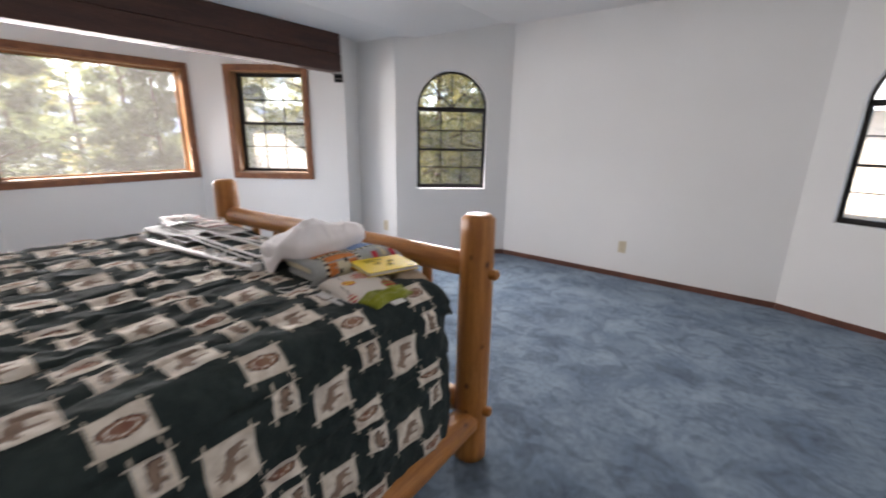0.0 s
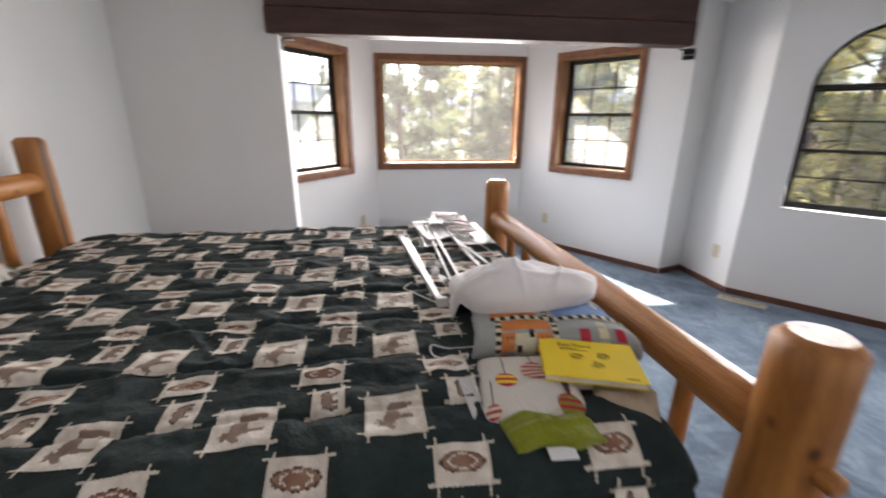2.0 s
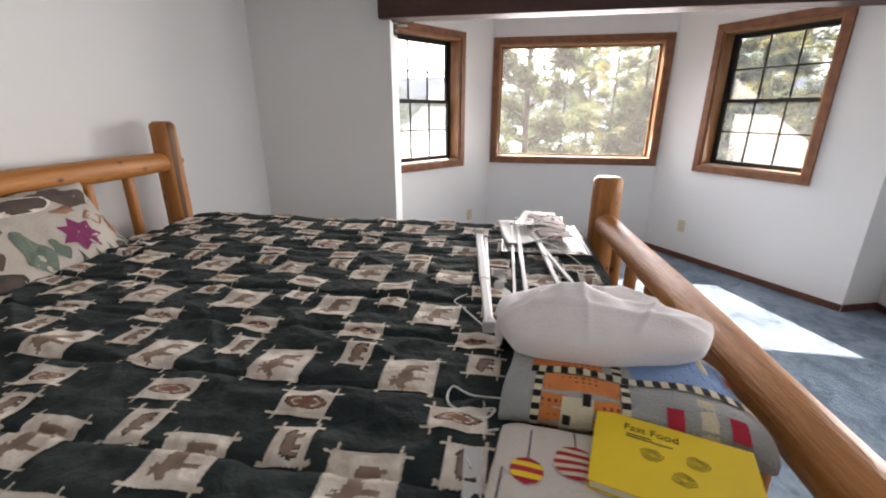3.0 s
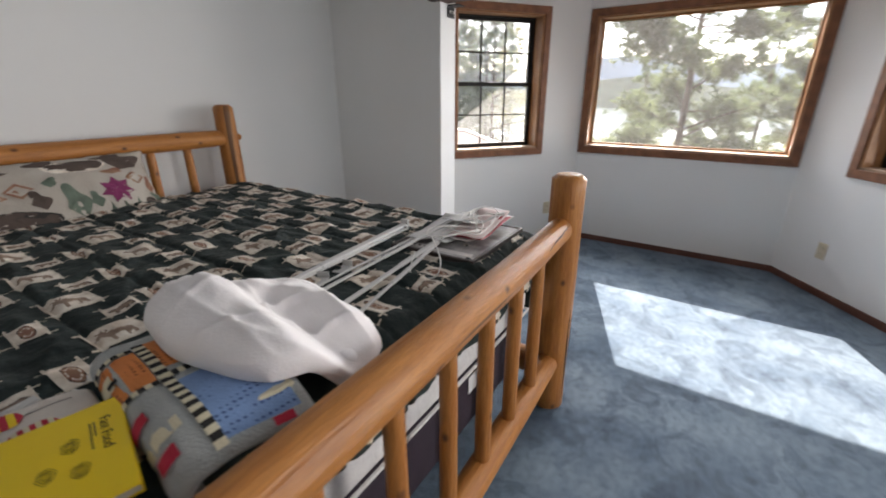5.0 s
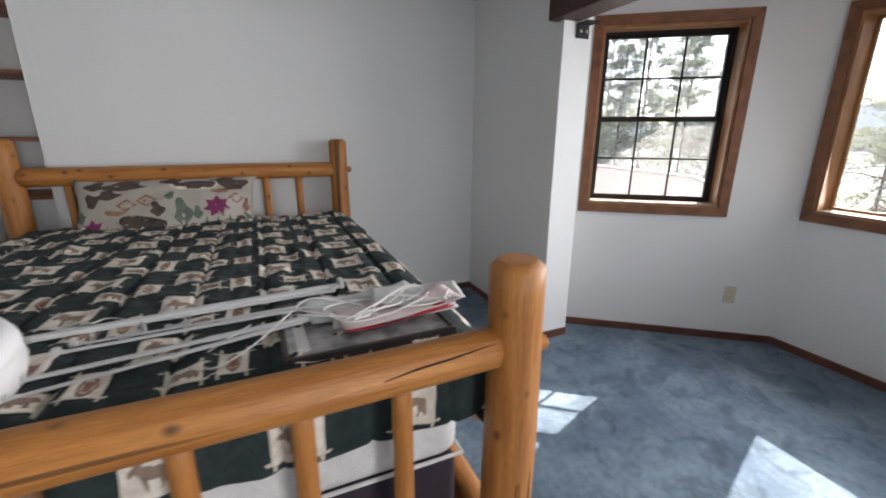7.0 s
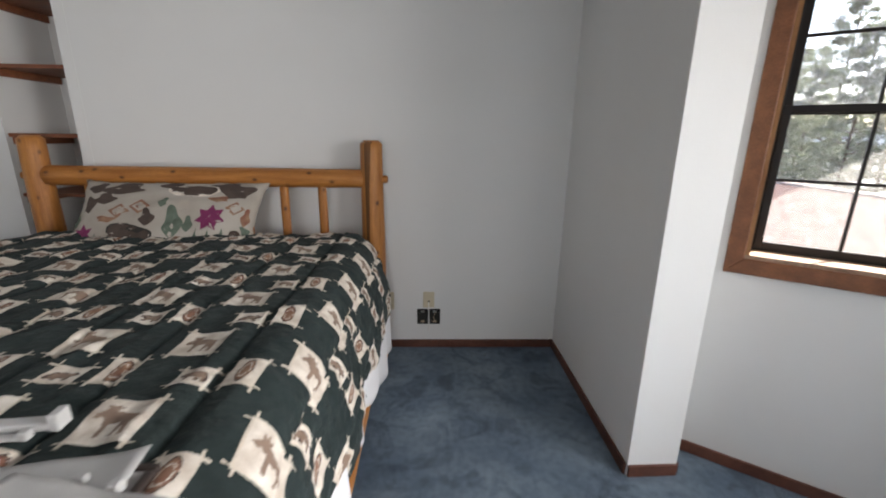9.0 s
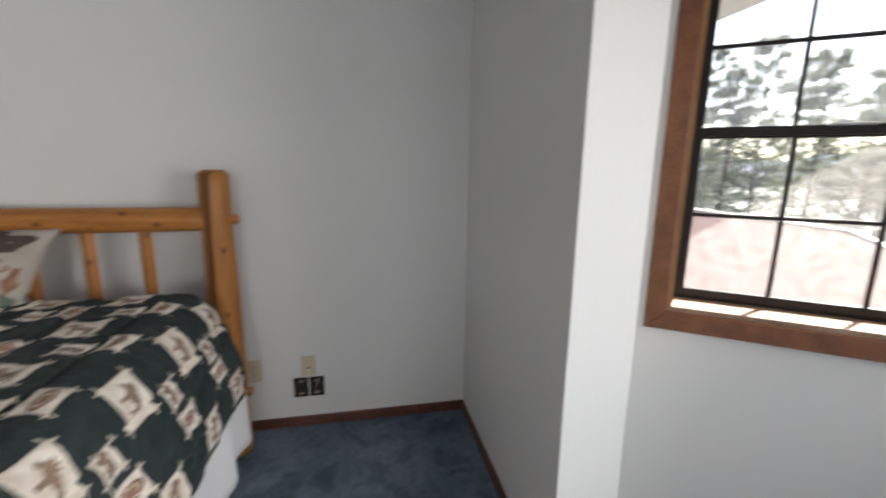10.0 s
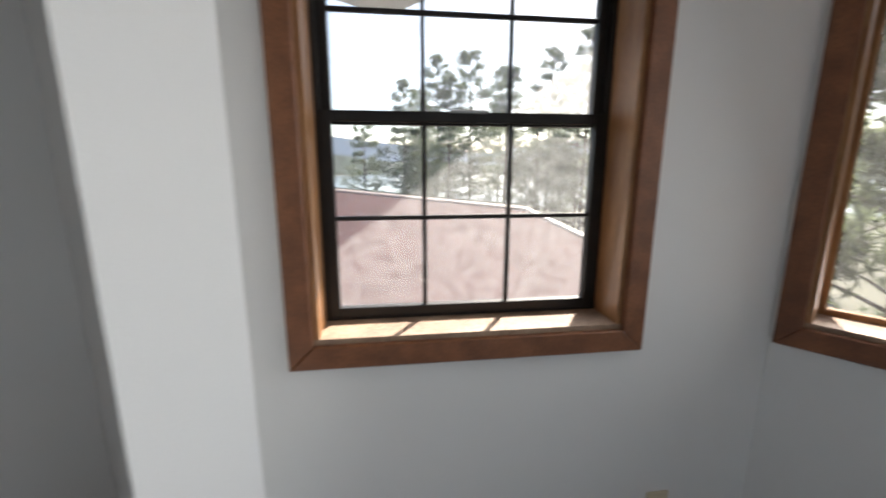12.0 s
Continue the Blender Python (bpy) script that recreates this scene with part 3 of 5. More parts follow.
# long drying cracks in the foot board
CRACK = mat("dark_drying_crack", (0.035, 0.016, 0.008), 0.9, vary=0.3, scale=30)
for az, z0, z1, w in ((84, 0.42, 1.035, 0.0032), (78, 0.05, 0.66, 0.0026), (112, 0.2, 0.8, 0.002)):
    pts = []
    for k in range(15):
        z = z0 + (z1 - z0) * k / 14
        a = radians(az + 5 * noise.noise(Vector((z * 4, az, 0))))
        rr = (0.070 - 0.006 * z / 1.062) * (1 + 0.07 * noise.noise(Vector((math.cos(a) * 0.8, math.sin(a) * 0.8, z * 2.2)))) - 0.0008
        pts.append((-PX + math.cos(a) * rr, foot(-PX) + math.sin(a) * rr, z))
    part("crack", tube_mesh(pts, [w * math.sin(math.pi * (k + 0.6) / 15.2) for k in range(15)], 5), CRACK, bed, "dark drying crack")
pts = []
for k in range(15):
    x = -0.80 + 0.36 * k / 14
    a = radians(38 - 34 * k / 14 + 6 * noise.noise(Vector((x * 9, 3, 0))))
    pts.append((x, foot(x) + 0.0475 * math.cos(a), 0.857 + 0.0475 * math.sin(a)))
part("crack", tube_mesh(pts, [0.0026 * math.sin(math.pi * (k + 0.6) / 15.2) for k in range(15)], 5), CRACK, bed, "dark drying crack")

# ---- mattress and box spring ----
DAMASK = mat("white_damask_ticking", (0.72, 0.70, 0.68), 0.8, vary=0.12, scale=22, bump=0.6, bump_scale=35, fine=0.2)
DARKBOX = mat("dark_plum_box_cloth", (0.035, 0.022, 0.035), 0.9, vary=0.3, scale=10, bump=0.3, bump_scale=200)
WHITECLOTH = mat("white_cotton", (0.80, 0.79, 0.80), 0.85, vary=0.05, scale=6, bump=0.3, bump_scale=180, sheen=0.2)
bm = box(-0.78, 0.78, -1.0, 1.02, 0.487, 0.80, 0.05, 4)
mattress = finish("mattress", bm, DAMASK, smooth=True)
mattress.matrix_world = BED
tagged(mattress, "white quilted damask mattress on the log bed", "mattress")
for z in (0.50, 0.765):
    pts = []
    for k in range(65):
        a = k / 64 * 4
        s, f = int(a) % 4, a - int(a)
        c = [(-0.782, -1.002), (0.782, -1.002), (0.782, 1.022), (-0.782, 1.022)]
        p, q = c[s], c[(s + 1) % 4]
        pts.append((p[0] + (q[0] - p[0]) * f, p[1] + (q[1] - p[1]) * f, z))
    part("piping", tube_mesh(pts, 0.006, 6), DAMASK, mattress)
boxs = finish("box_spring", box(-0.775, 0.775, -1.0, 1.005, 0.245, 0.483, 0.02, 3), DARKBOX, smooth=False)
boxs.matrix_world = BED
tagged(boxs, "dark plum cloth covered box spring under the mattress", "box spring")
tag = part("tag", box(-0.43, -0.30, 1.008, 1.0105, 0.395, 0.46), WHITECLOTH, boxs, "white cloth tag")

# ---- comforter ----
GREEN = mat("dark_green_quilted_cotton", (0.036, 0.050, 0.049), 0.9, scale=3, color2=(0.023, 0.033, 0.033), bump=1.0, bump_scale=30, fine=0.3, sheen=0.04, spec=0.12)
CREAM = mat("cream_printed_patch", (0.82, 0.76, 0.68), 0.85, scale=26, color2=(0.56, 0.48, 0.40), bump=0.7, bump_scale=35, spec=0.2)
TANLINE = mat("tan_stitch_print", (0.66, 0.58, 0.48), 0.85, vary=0.2, scale=60)
MOTIF = mat("brown_print", (0.21, 0.14, 0.105), 0.85, scale=30, color2=(0.30, 0.21, 0.155))
RUSSET = mat("russet_print", (0.22, 0.09, 0.06), 0.85, scale=30, color2=(0.32, 0.19, 0.12))
TOP, HALF, RND = 0.822, 0.775, 0.075
NEAR_DROP, FAR_DROP, FOOT_EDGE, FOOT_DROP, HEAD_EDGE = 0.60, 0.385, 1.008, 0.165, -0.93


def fold(s, edge):
    """Along the cloth: out, and down, past a rounded edge."""
    if s <= edge - RND:
        return s, 0.0
    a = (s - (edge - RND)) / RND
    if a < math.pi / 2:
        return edge - RND + RND * math.sin(a), RND * (1 - math.cos(a))
    return edge, RND + (s - (edge - RND) - RND * math.pi / 2)


def cloth(u, v, lift=0.0):
    """A point of the comforter's upper face at cloth place u across, v along."""
    x, du = fold(abs(u), HALF + (0.045 if u > 0 else 0.09))
    lim = FOOT_EDGE + (0.03 if u > 0 else -0.04)
    if v > lim and du > 0:
        v = lim + (v - lim) * max(0.0, 1 - du / 0.07)
    y, dv = fold(v, FOOT_EDGE + 0.02)
    x = math.copysign(x, u)
    d = max(du, dv) + 0.25 * min(du, dv)
    flare = (0.05 if u > 0 else 0.08) * min(1, du / (0.5 if u > 0 else 0.3)) + 0.012 * math.sin(v * 9 + 1.3 * math.sin(v * 4)) * min(1, du / 0.2)
    x += math.copysign(flare, u)
    if du > 0.1 and v > 0.93:
        x -= math.copysign(min(0.05, (v - 0.93) * 0.4), u)
    y += 0.006 * math.sin(u * 13) * min(1, dv / 0.1)
    seam = abs(((u - 0.06) / 0.2 + 0.5) % 1 - 0.5) * 0.2
    if u < 0 and du > 0:
        x -= 0.02 * min(1, du / 0.12) * max(0.0, min(1.0, (-0.35 - v) / 0.5))
    puff = 0.010 * (1 - math.exp(-(seam / 0.007) ** 2)) + 0.004 * math.exp(-(seam / 0.05) ** 2) * (1 - abs(math.sin(30 * (v + 0.4 * u) + 4 * noise.noise(Vector((u * 5, v * 3, 6)))))) ** 3 + 0.003 * math.sin(math.pi * min(1, seam / 0.1))
    fan = noise.noise(Vector((u * 2.2, v * 2.2, 8)))
    wr = 0.009 * (1 - abs(math.sin(9 * (u * 0.8 + v * 0.9 + 0.35 * fan)))) ** 3 * (0.5 + fan) + 0.006 * (1 - abs(math.sin(11 * (u * 0.9 - v * 0.5 + 0.3 * fan)))) ** 4 + 0.007 * noise.noise(Vector((u * 3.1, v * 3.1, 0.3))) + 0.006 * noise.noise(Vector((u * 4 + v * 7, v * 5 - u * 6, 2.7))) + 0.007 * noise.noise(Vector((u * 22, v * 9, 5))) + 0.0045 * noise.noise(Vector((u * 13 + v * 15, v * 17 - u * 12, 1.1)))
    lower = 0.015 * max(0.0, -(v + 0.75)) / 0.2
    z = TOP - d - lower
    k = min(1.0, d / 0.08)
    off = puff + wr + lift
    nx = math.copysign(1, u) * (1 if du >= dv else 0.0)
    ny = 0.0 if du >= dv else 1.0
    return Vector((x + nx * k * off, y + ny * k * off, z + (1 - k) * off))


U0, U1 = -(HALF + 0.09 + FAR_DROP), HALF + 0.045 + NEAR_DROP
V0, V1 = HEAD_EDGE, FOOT_EDGE + 0.02 + FOOT_DROP
bm = grid_surface(lambda a, b: cloth(U0 + (U1 - U0) * a, V0 + (V1 - V0) * b), 330, 250)
comforter = finish("comforter", bm, GREEN, smooth=True)
comforter.matrix_world = BED
tagged(comforter, "dark green quilted comforter printed with cream lodge patches", "comforter")
thicken(comforter, 0.012)


DARKLINE = mat("dark_brown_outline_print", (0.075, 0.045, 0.035), 0.85, vary=0.2, scale=30)
ANTLERED = [(-.36, .06), (-.30, .13), (-.08, .16), (.06, .23), (.13, .20), (.08, .36), (.16, .31), (.20, .40), (.25, .31), (.34, .36), (.31, .22), (.43, .08), (.40, .01), (.28, .03), (.20, -.02),
            (.17, -.36), (.10, -.36), (.09, -.08), (-.10, -.06), (-.13, -.20), (-.10, -.36), (-.17, -.36), (-.22, -.14), (-.26, -.36), (-.33, -.36), (-.34, -.04)]
GRIZZLY = [(-.38, .00), (-.31, .17), (-.05, .22), (.13, .18), (.20, .25), (.28, .19), (.39, .06), (.36, -.02), (.24, -.03), (.20, -.10), (.24, -.29), (.11, -.29), (.08, -.12), (-.08, -.12), (-.07, -.29), (-.20, -.29), (-.22, -.13), (-.25, -.29), (-.38, -.29), (-.39, -.08)]


def inside(shape, x, y):
    """Whether x, y lies inside a closed outline."""
    hit = False
    for (x0, y0), (x1, y1) in zip(shape, shape[1:] + shape[:1]):
        if (y0 > y) != (y1 > y) and x < x0 + (x1 - x0) * (y - y0) / (y1 - y0):
            hit = not hit
    return hit


def print_index(kind, h, w):
    """The print at h across and w up in a patch: 0 ground, 1 border, 2 shape, 3 outline."""
    if max(abs(h), abs(w)) > 0.475:
        return 1
    if kind == "oval":
        d = math.hypot(h / 0.24, w / 0.42)
        return 2 if d < 0.55 or 0.66 < d < 0.88 else 3 if 0.88 <= d < 1.0 else 0
    if kind == "big":
        return 2 if inside(ANTLERED, h * 1.12, w * 1.12) else 0
    if inside(GRIZZLY, h * 1.0, w * 1.0):
        return 2 if inside(GRIZZLY, h * 1.18, w * 1.2 - 0.006) else 3
    return 0


def patch(uc, vc, wu, wv, kind, rnd):
    """A cream printed square with crossing border lines and a brown animal or canoe print."""
    bm = bmesh.new()
    ang, turn = rnd.uniform(-0.07, 0.07), rnd.choice((-1, 1)) if kind == "small" else 1

    def place(a, b, lift):
        j = 0.0011 * math.sin(a * 900 + b * 700 + uc * 50)
        return cloth(uc + a * math.cos(ang) - b * math.sin(ang) + j, vc + a * math.sin(ang) + b * math.cos(ang) - j, lift)

    e, n = rnd.uniform(0.010, 0.015), 32
    lu, lv = wu + 2 * e, wv + 2 * e
    grid_surface(lambda a, b: place((a - 0.5) * lu, (b - 0.5) * lv, 0.0030), n, n, bm, 0)
    drop = []
    for k, f in enumerate(bm.faces):
        h, w = ((k // n + 0.5) / n - 0.5) * lu / wu, (0.5 - (k % n + 0.5) / n) * lv / wv
        out_h, out_w = abs(h) > 0.5, abs(w) > 0.5
        if out_h and (out_w or abs(abs(w) - 0.455) * wv > 0.0026) or out_w and abs(abs(h) - 0.455) * wu > 0.0026:
            drop.append(f)
        else:
            f.material_index = 1 if out_h or out_w else print_index(kind, turn * h, w)
    bmesh.ops.delete(bm, geom=drop, context="FACES")
    part("patch", bm, [CREAM, TANLINE, RUSSET if kind == "oval" else MOTIF, DARKLINE], comforter, smooth=True)


rnd = random.Random(5)
for i in range(-6, 6):
    for j in range(-5, 5):
        for du, dv, wu, wv, kind in ((0.153, 0.212, 0.107, 0.112, "big"), (0.266, 0.052, 0.062, 0.098, "oval"), (0.359, 0.078, 0.073, 0.066, "small")):
            uc, vc = du + i * 0.264, dv + j * 0.277
            vc += 0.045 * (0.42 - uc)
            if kind == "big" and vc > 0.95:        # the row that hangs over the foot
                vc = 1.118
            if abs(uc) + wu / 2 > HALF - 0.02 and vc + wv / 2 > FOOT_EDGE + (0.03 if uc > 0 else -0.05):
                continue
            if U0 + wu / 2 < uc < U1 - wu / 2 and V0 + wv / 2 < vc < V1 - wv / 2:
                patch(uc, vc, wu, wv, kind, rnd)

# white sheet hanging below the comforter on the far side
bm = grid_surface(lambda a, b: Vector((-0.85 - 0.105 * min(1, b * 2.2) - 0.018 * b * math.sin(a * 40 + math.sin(a * 9) * 2), -0.99 + a * 1.9, 0.56 - b * (0.38 - 0.21 * max(0.0, min(1.0, (a - 0.24) / 0.2)) + 0.04 * math.sin(a * 17) + 0.06 * noise.noise(Vector((a * 7, 0, 4)))))), 140, 10)
sheet = finish("bed_sheet", bm, WHITECLOTH, smooth=True)
sheet.matrix_world = BED
tagged(sheet, "white cotton bed sheet hanging out under the comforter", "sheet")
thicken(sheet, 0.003)

# ---- pillow ----
PILLOWCASE = mat("printed_beige_pillowcase", (0.46, 0.42, 0.37), 0.9, scale=5, color2=(0.37, 0.33, 0.285), bump=0.3, bump_scale=120, spec=0.2)
PLUM = mat("plum_print", (0.22, 0.03, 0.11), 0.9, vary=0.2, scale=30)
SAGE = mat("sage_print", (0.14, 0.18, 0.14), 0.9, vary=0.3, scale=30)
GREYBROWN = mat("grey_brown_print", (0.085, 0.060, 0.050), 0.9, vary=0.25, scale=25)
PW, PH = 0.465, 0.250
PILLOW_M = BED @ pose(0.125, -0.915, 0.872, -52, 0, 1) @ pose(0, 0, 0, 0, 0, 180)


def pillow_pt(a, b, side=1, lift=0.0):
    """a across and b up, each from -1 to 1."""
    t = max(0.0, (1 - abs(a) ** 2.6)) ** 0.55 * max(0.0, (1 - abs(b) ** 2.6)) ** 0.55
    pinch = 1 - 0.09 * (1 - abs(b) ** 2) * abs(a) ** 3
    pinch2 = 1 - 0.10 * (1 - abs(a) ** 2) * abs(b) ** 3
    w = 0.012 * noise.noise(Vector((a * 2.4, b * 2.2, 3 + side))) + 0.010 * noise.noise(Vector((a * 5 + b * 2, b * 5, side))) + 0.006 * noise.noise(Vector((a * 13, b * 9, side + 4)))
    rag = 0.012 * noise.noise(Vector((a * 5, b * 3, 6))) * abs(b) ** 4 + 0.010 * noise.noise(Vector((a * 14, b * 2, 2))) * abs(b) ** 6
    return Vector((a * PW * pinch + 0.012 * noise.noise(Vector((b * 5, 1, 3))) * abs(a) ** 6, b * PH * pinch2 + rag, side * (0.085 * t + w * t) + side * lift))


bm = grid_surface(lambda a, b: pillow_pt(a * 2 - 1, b * 2 - 1, 1), 44, 28)
grid_surface(lambda a, b: pillow_pt(a * 2 - 1, b * 2 - 1, -1), 44, 28, bm)
bmesh.ops.remove_doubles(bm, verts=bm.verts, dist=0.0008)
pillow = finish("pillow", bm, PILLOWCASE, smooth=True)
pillow.matrix_world = PILLOW_M
tagged(pillow, "beige pillow printed with plum leaves, leaning on the headboard", "pillow")


def print_shape(center, pts, material, name="print", outline=None):
    """A flat printed shape on the pillow's face, from a ring of points round center."""
    bm = bmesh.new()
    n = len(pts)
    for scale, lift, mi in ((1.12, 0.0016, 1), (1.0, 0.0024, 0)) if outline else ((1.0, 0.002, 0),):
        rings = []
        for f in (0.5, 1.0):
            rings.append([bm.verts.new(pillow_pt(center[0] + p[0] * scale * f, center[1] + p[1] * scale * f, 1, lift)) for p in pts])
        c = bm.verts.new(pillow_pt(center[0], center[1], 1, lift))
        for k in range(n):
            f1 = bm.faces.new((c, rings[0][k], rings[0][(k + 1) % n]))
            f2 = bm.faces.new((rings[0][k], rings[1][k], rings[1][(k + 1) % n], rings[0][(k + 1) % n]))
            f1.material_index = f2.material_index = mi
    part(name, bm, [material, outline or material], pillow)


def blob(rx, ry, n=22, wob=0.2, seed=0.0):
    return [(rx * math.cos(k * math.tau / n) * (1 + wob * math.sin(3 * k * math.tau / n + seed)), ry * math.sin(k * math.tau / n) * (1 + wob * math.cos(2 * k * math.tau / n + seed))) for k in range(n)]


def star(r, n=5, inner=0.5):
    return [(r * 0.55 * (1 if k % 2 == 0 else inner) * math.cos(k * math.pi / n + 1.57), r * (1 if k % 2 == 0 else inner) * math.sin(k * math.pi / n + 1.57)) for k in range(2 * n)]


print_shape((-0.28, -0.42), blob(0.20, 0.26, seed=1), GREYBROWN, "print_brown", DARKSLOT)
print_shape((0.28, 0.62), blob(0.24, 0.16, wob=0.05), GREYBROWN, "print_canoe", CREAM)
print_shape((0.52, -0.02), star(0.30, 7, 0.62), PLUM, "print_leaf")
print_shape((-0.78, -0.40), star(0.27, 7, 0.62), PLUM, "print_leaf")
print_shape((0.14, -0.12), blob(0.09, 0.30, wob=0.3, seed=2), SAGE, "print_sage")
for c in ((0.40, -0.45), (0.52, -0.50), (0.66, -0.45), (-0.62, -0.55)):
    print_shape(c, [(-0.05, -0.16), (0.05, -0.16), (0.0, 0.22)], SAGE, "print_tree")
for c in ((-0.42, 0.12), (-0.22, 0.22), (0.76, 0.22)):
    print_shape(c, [(-0.11, 0), (0, -0.16), (0.11, 0), (0, 0.16)], RUSSET, "print_diamond")
    print_shape(c, [(-0.075, 0), (0, -0.11), (0.075, 0), (0, 0.11)], PILLOWCASE, "print_diamond", PILLOWCASE)
print_shape((-0.45, 0.68), blob(0.22, 0.15, wob=0.35, seed=4), GREYBROWN, "print_brown")
print_shape((0.74, 0.62), blob(0.17, 0.22, wob=0.35, seed=6), GREYBROWN, "print_brown")
print_shape((0.80, -0.48), blob(0.11, 0.18, wob=0.3, seed=3), GREYBROWN, "print_brown")

print_shape((0.02, 0.30), blob(0.05, 0.10, wob=0.3, seed=5), SAGE, "print_sage")
print_shape((-0.80, 0.30), blob(0.07, 0.22, wob=0.3, seed=7), GREYBROWN, "print_brown")
print_shape((-0.05, -0.60), blob(0.10, 0.10, wob=0.35, seed=8), SAGE, "print_sage")
print_shape((0.30, -0.15), blob(0.05, 0.14, wob=0.3, seed=9), SAGE, "print_sage")
print_shape((0.90, 0.05), blob(0.05, 0.16, wob=0.3, seed=10), RUSSET, "print_russet")

for c, r1, r2, m_, sd in (((-0.55, -0.05), 0.10, 0.07, RUSSET, 1), ((-0.12, -0.02), 0.07, 0.16, GREYBROWN, 2), ((-0.62, 0.42), 0.13, 0.10, GREYBROWN, 3), ((0.05, 0.78), 0.12, 0.09, GREYBROWN, 4), ((0.58, 0.42), 0.10, 0.08, RUSSET, 5),
                          ((0.20, -0.55), 0.09, 0.13, GREYBROWN, 6), ((0.90, -0.25), 0.05, 0.12, SAGE, 7), ((-0.92, -0.05), 0.05, 0.14, SAGE, 8), ((-0.45, -0.72), 0.12, 0.07, SAGE, 9), ((0.62, 0.80), 0.16, 0.08, GREYBROWN, 10), ((-0.75, 0.72), 0.10, 0.14, GREYBROWN, 11)):
    print_shape(c, blob(r1, r2, wob=0.35, seed=sd), m_, "print")

# ---- niche shelves ----
SHELFWOOD = mat("red_brown_shelf_wood", (0.30, 0.105, 0.045), 0.5, scale=6, color2=(0.18, 0.06, 0.028), bump=0.15, bump_scale=40, stretch=(0.6, 5, 5), fine=0.3)
for z in (0.955, 1.285, 1.640, 1.985):
    sh = empty("niche_shelf", pose(0, 0, z), "red brown wooden shelf on a cleat in a narrow wall niche", "shelf", "niche shelves")
    part("board", box(-0.732, -0.353, -1.515, -1.112, -0.010, 0.010, 0.002), SHELFWOOD, sh)
    part("cleat", box(-0.375, -0.353, -1.51, -1.13, -0.050, -0.0105, 0.002), SHELFWOOD, sh)


# ---- outlets ----
def outlet(p, m, label="ivory duplex outlet plate on the wall", double=False):
    """A cover plate; m is the wall's frame, p the place along and up."""
    r = empty("outlet", m @ pose(p[0], 0, p[1]), label, "outlet", "wall outlets")
    w = 0.058 if double else 0.035
    part("plate", box(-w, w, -0.006, -0.0008, -0.0575, 0.0575, 0.003), IVORY, r)
    for cx in ((-0.023, 0.023) if double else (0.0,)):
        for cz in (-0.02, 0.02):
            bm = box(cx - 0.016, cx + 0.016, -0.0085, -0.006, cz - 0.0135, cz + 0.0135, 0.002, 1)
            f = part("receptacle", bm, IVORY, r)
            for dx in (-0.006, 0.006):
                part("slot", box(cx + dx - 0.001, cx + dx + 0.001, -0.0092, -0.0085, cz - 0.002, cz + 0.006), DARKSLOT, f)
    return r


def wall_place(wall_name, x, y):
    return (BUILT[wall_name][1].inverted() @ Vector((x, y, 0))).x


outlet((wall_place("wall_bay_south", -4.64, 0.363), 0.317), BUILT["wall_bay_south"][1])
outlet((wall_place("wall_bay_north", -4.573, 2.40), 0.313), BUILT["wall_bay_north"][1])
outlet((wall_place("wall_north", -0.824, 4.23), 0.309), BUILT["wall_north"][1])
outlet((wall_place("wall_pilaster", -3.231, 3.42), 0.313), BUILT["wall_pilaster"][1])
HM = BUILT["wall_head"][1]
outlet((wall_place("wall_head", -2.40, -1.15), 0.318), HM, "ivory double outlet plate behind the head post", True)

# ---- outside ----
SNOW = mat("pale_ground", (0.14, 0.13, 0.09), 0.9, scale=0.12, color2=(0.06, 0.058, 0.035), bump=0.3, bump_scale=3, fine=0.2)
bm = bmesh.new()
bmesh.ops.create_grid(bm, x_segments=60, y_segments=60, size=900)
for v in bm.verts:
    d = v.co.length
    v.co.z = -3.4 - min(d, 200) * 0.03 + 1.5 * noise.noise(v.co * 0.02)
ground = tagged(finish("ground", bm, SNOW), "pale winter ground with dry grass sloping to a lake", "ground", kind="structure")
WATER = mat("grey_lake_water", (0.10, 0.13, 0.16), 0.12, vary=0.2, scale=0.05, bump=0.25, bump_scale=1.5, stretch=(1, 4, 1))
bm = bmesh.new()
bmesh.ops.create_grid(bm, x_segments=2, y_segments=2, size=1)
for v in bm.verts:
    v.co = Vector((-150 + v.co.x * 90, -60 + v.co.y * 120, -5.6))
tagged(finish("water", bm, WATER), "grey lake glittering in the sun", "lake", kind="structure")
# the blue of aerial haze is put into the hills' base colour
HILL = mat("haze_tinted_hills", (0.10, 0.14, 0.20), 1.0, vary=0.3, scale=0.01)


def ridge(name, dist, height, base, seed, a0, a1, material, label):
    bm = bmesh.new()
    n = 90
    lo, hi = [], []
    for k in range(n + 1):
        a = radians(a0 + (a1 - a0) * k / n)
        h = height * (0.55 + 0.5 * noise.fractal(Vector((k * 0.09, seed, 0)), 1.0, 2.0, 5))
        lo.append(bm.verts.new((dist * math.cos(a), dist * math.sin(a), base)))
        hi.append(bm.verts.new(((dist + height * 1.5) * math.cos(a), (dist + height * 1.5) * math.sin(a), base + max(h, height * 0.15))))
    for k in range(n):
        bm.faces.new((lo[k], lo[k + 1], hi[k + 1], hi[k]))
    tagged(finish(name, bm, material, smooth=True), label, "hills", kind="structure")


FOREST = mat("distant_forest", (0.055, 0.075, 0.06), 1.0, vary=0.5, scale=0.15, detail=10)
ridge("backdrop", 800, 110, -12, 3, 60, 300, HILL, "mountains beyond the lake, coloured blue for haze")
ridge("backdrop", 330, 30, -12, 8, 60, 300, FOREST, "dark distant forest on the far shore")

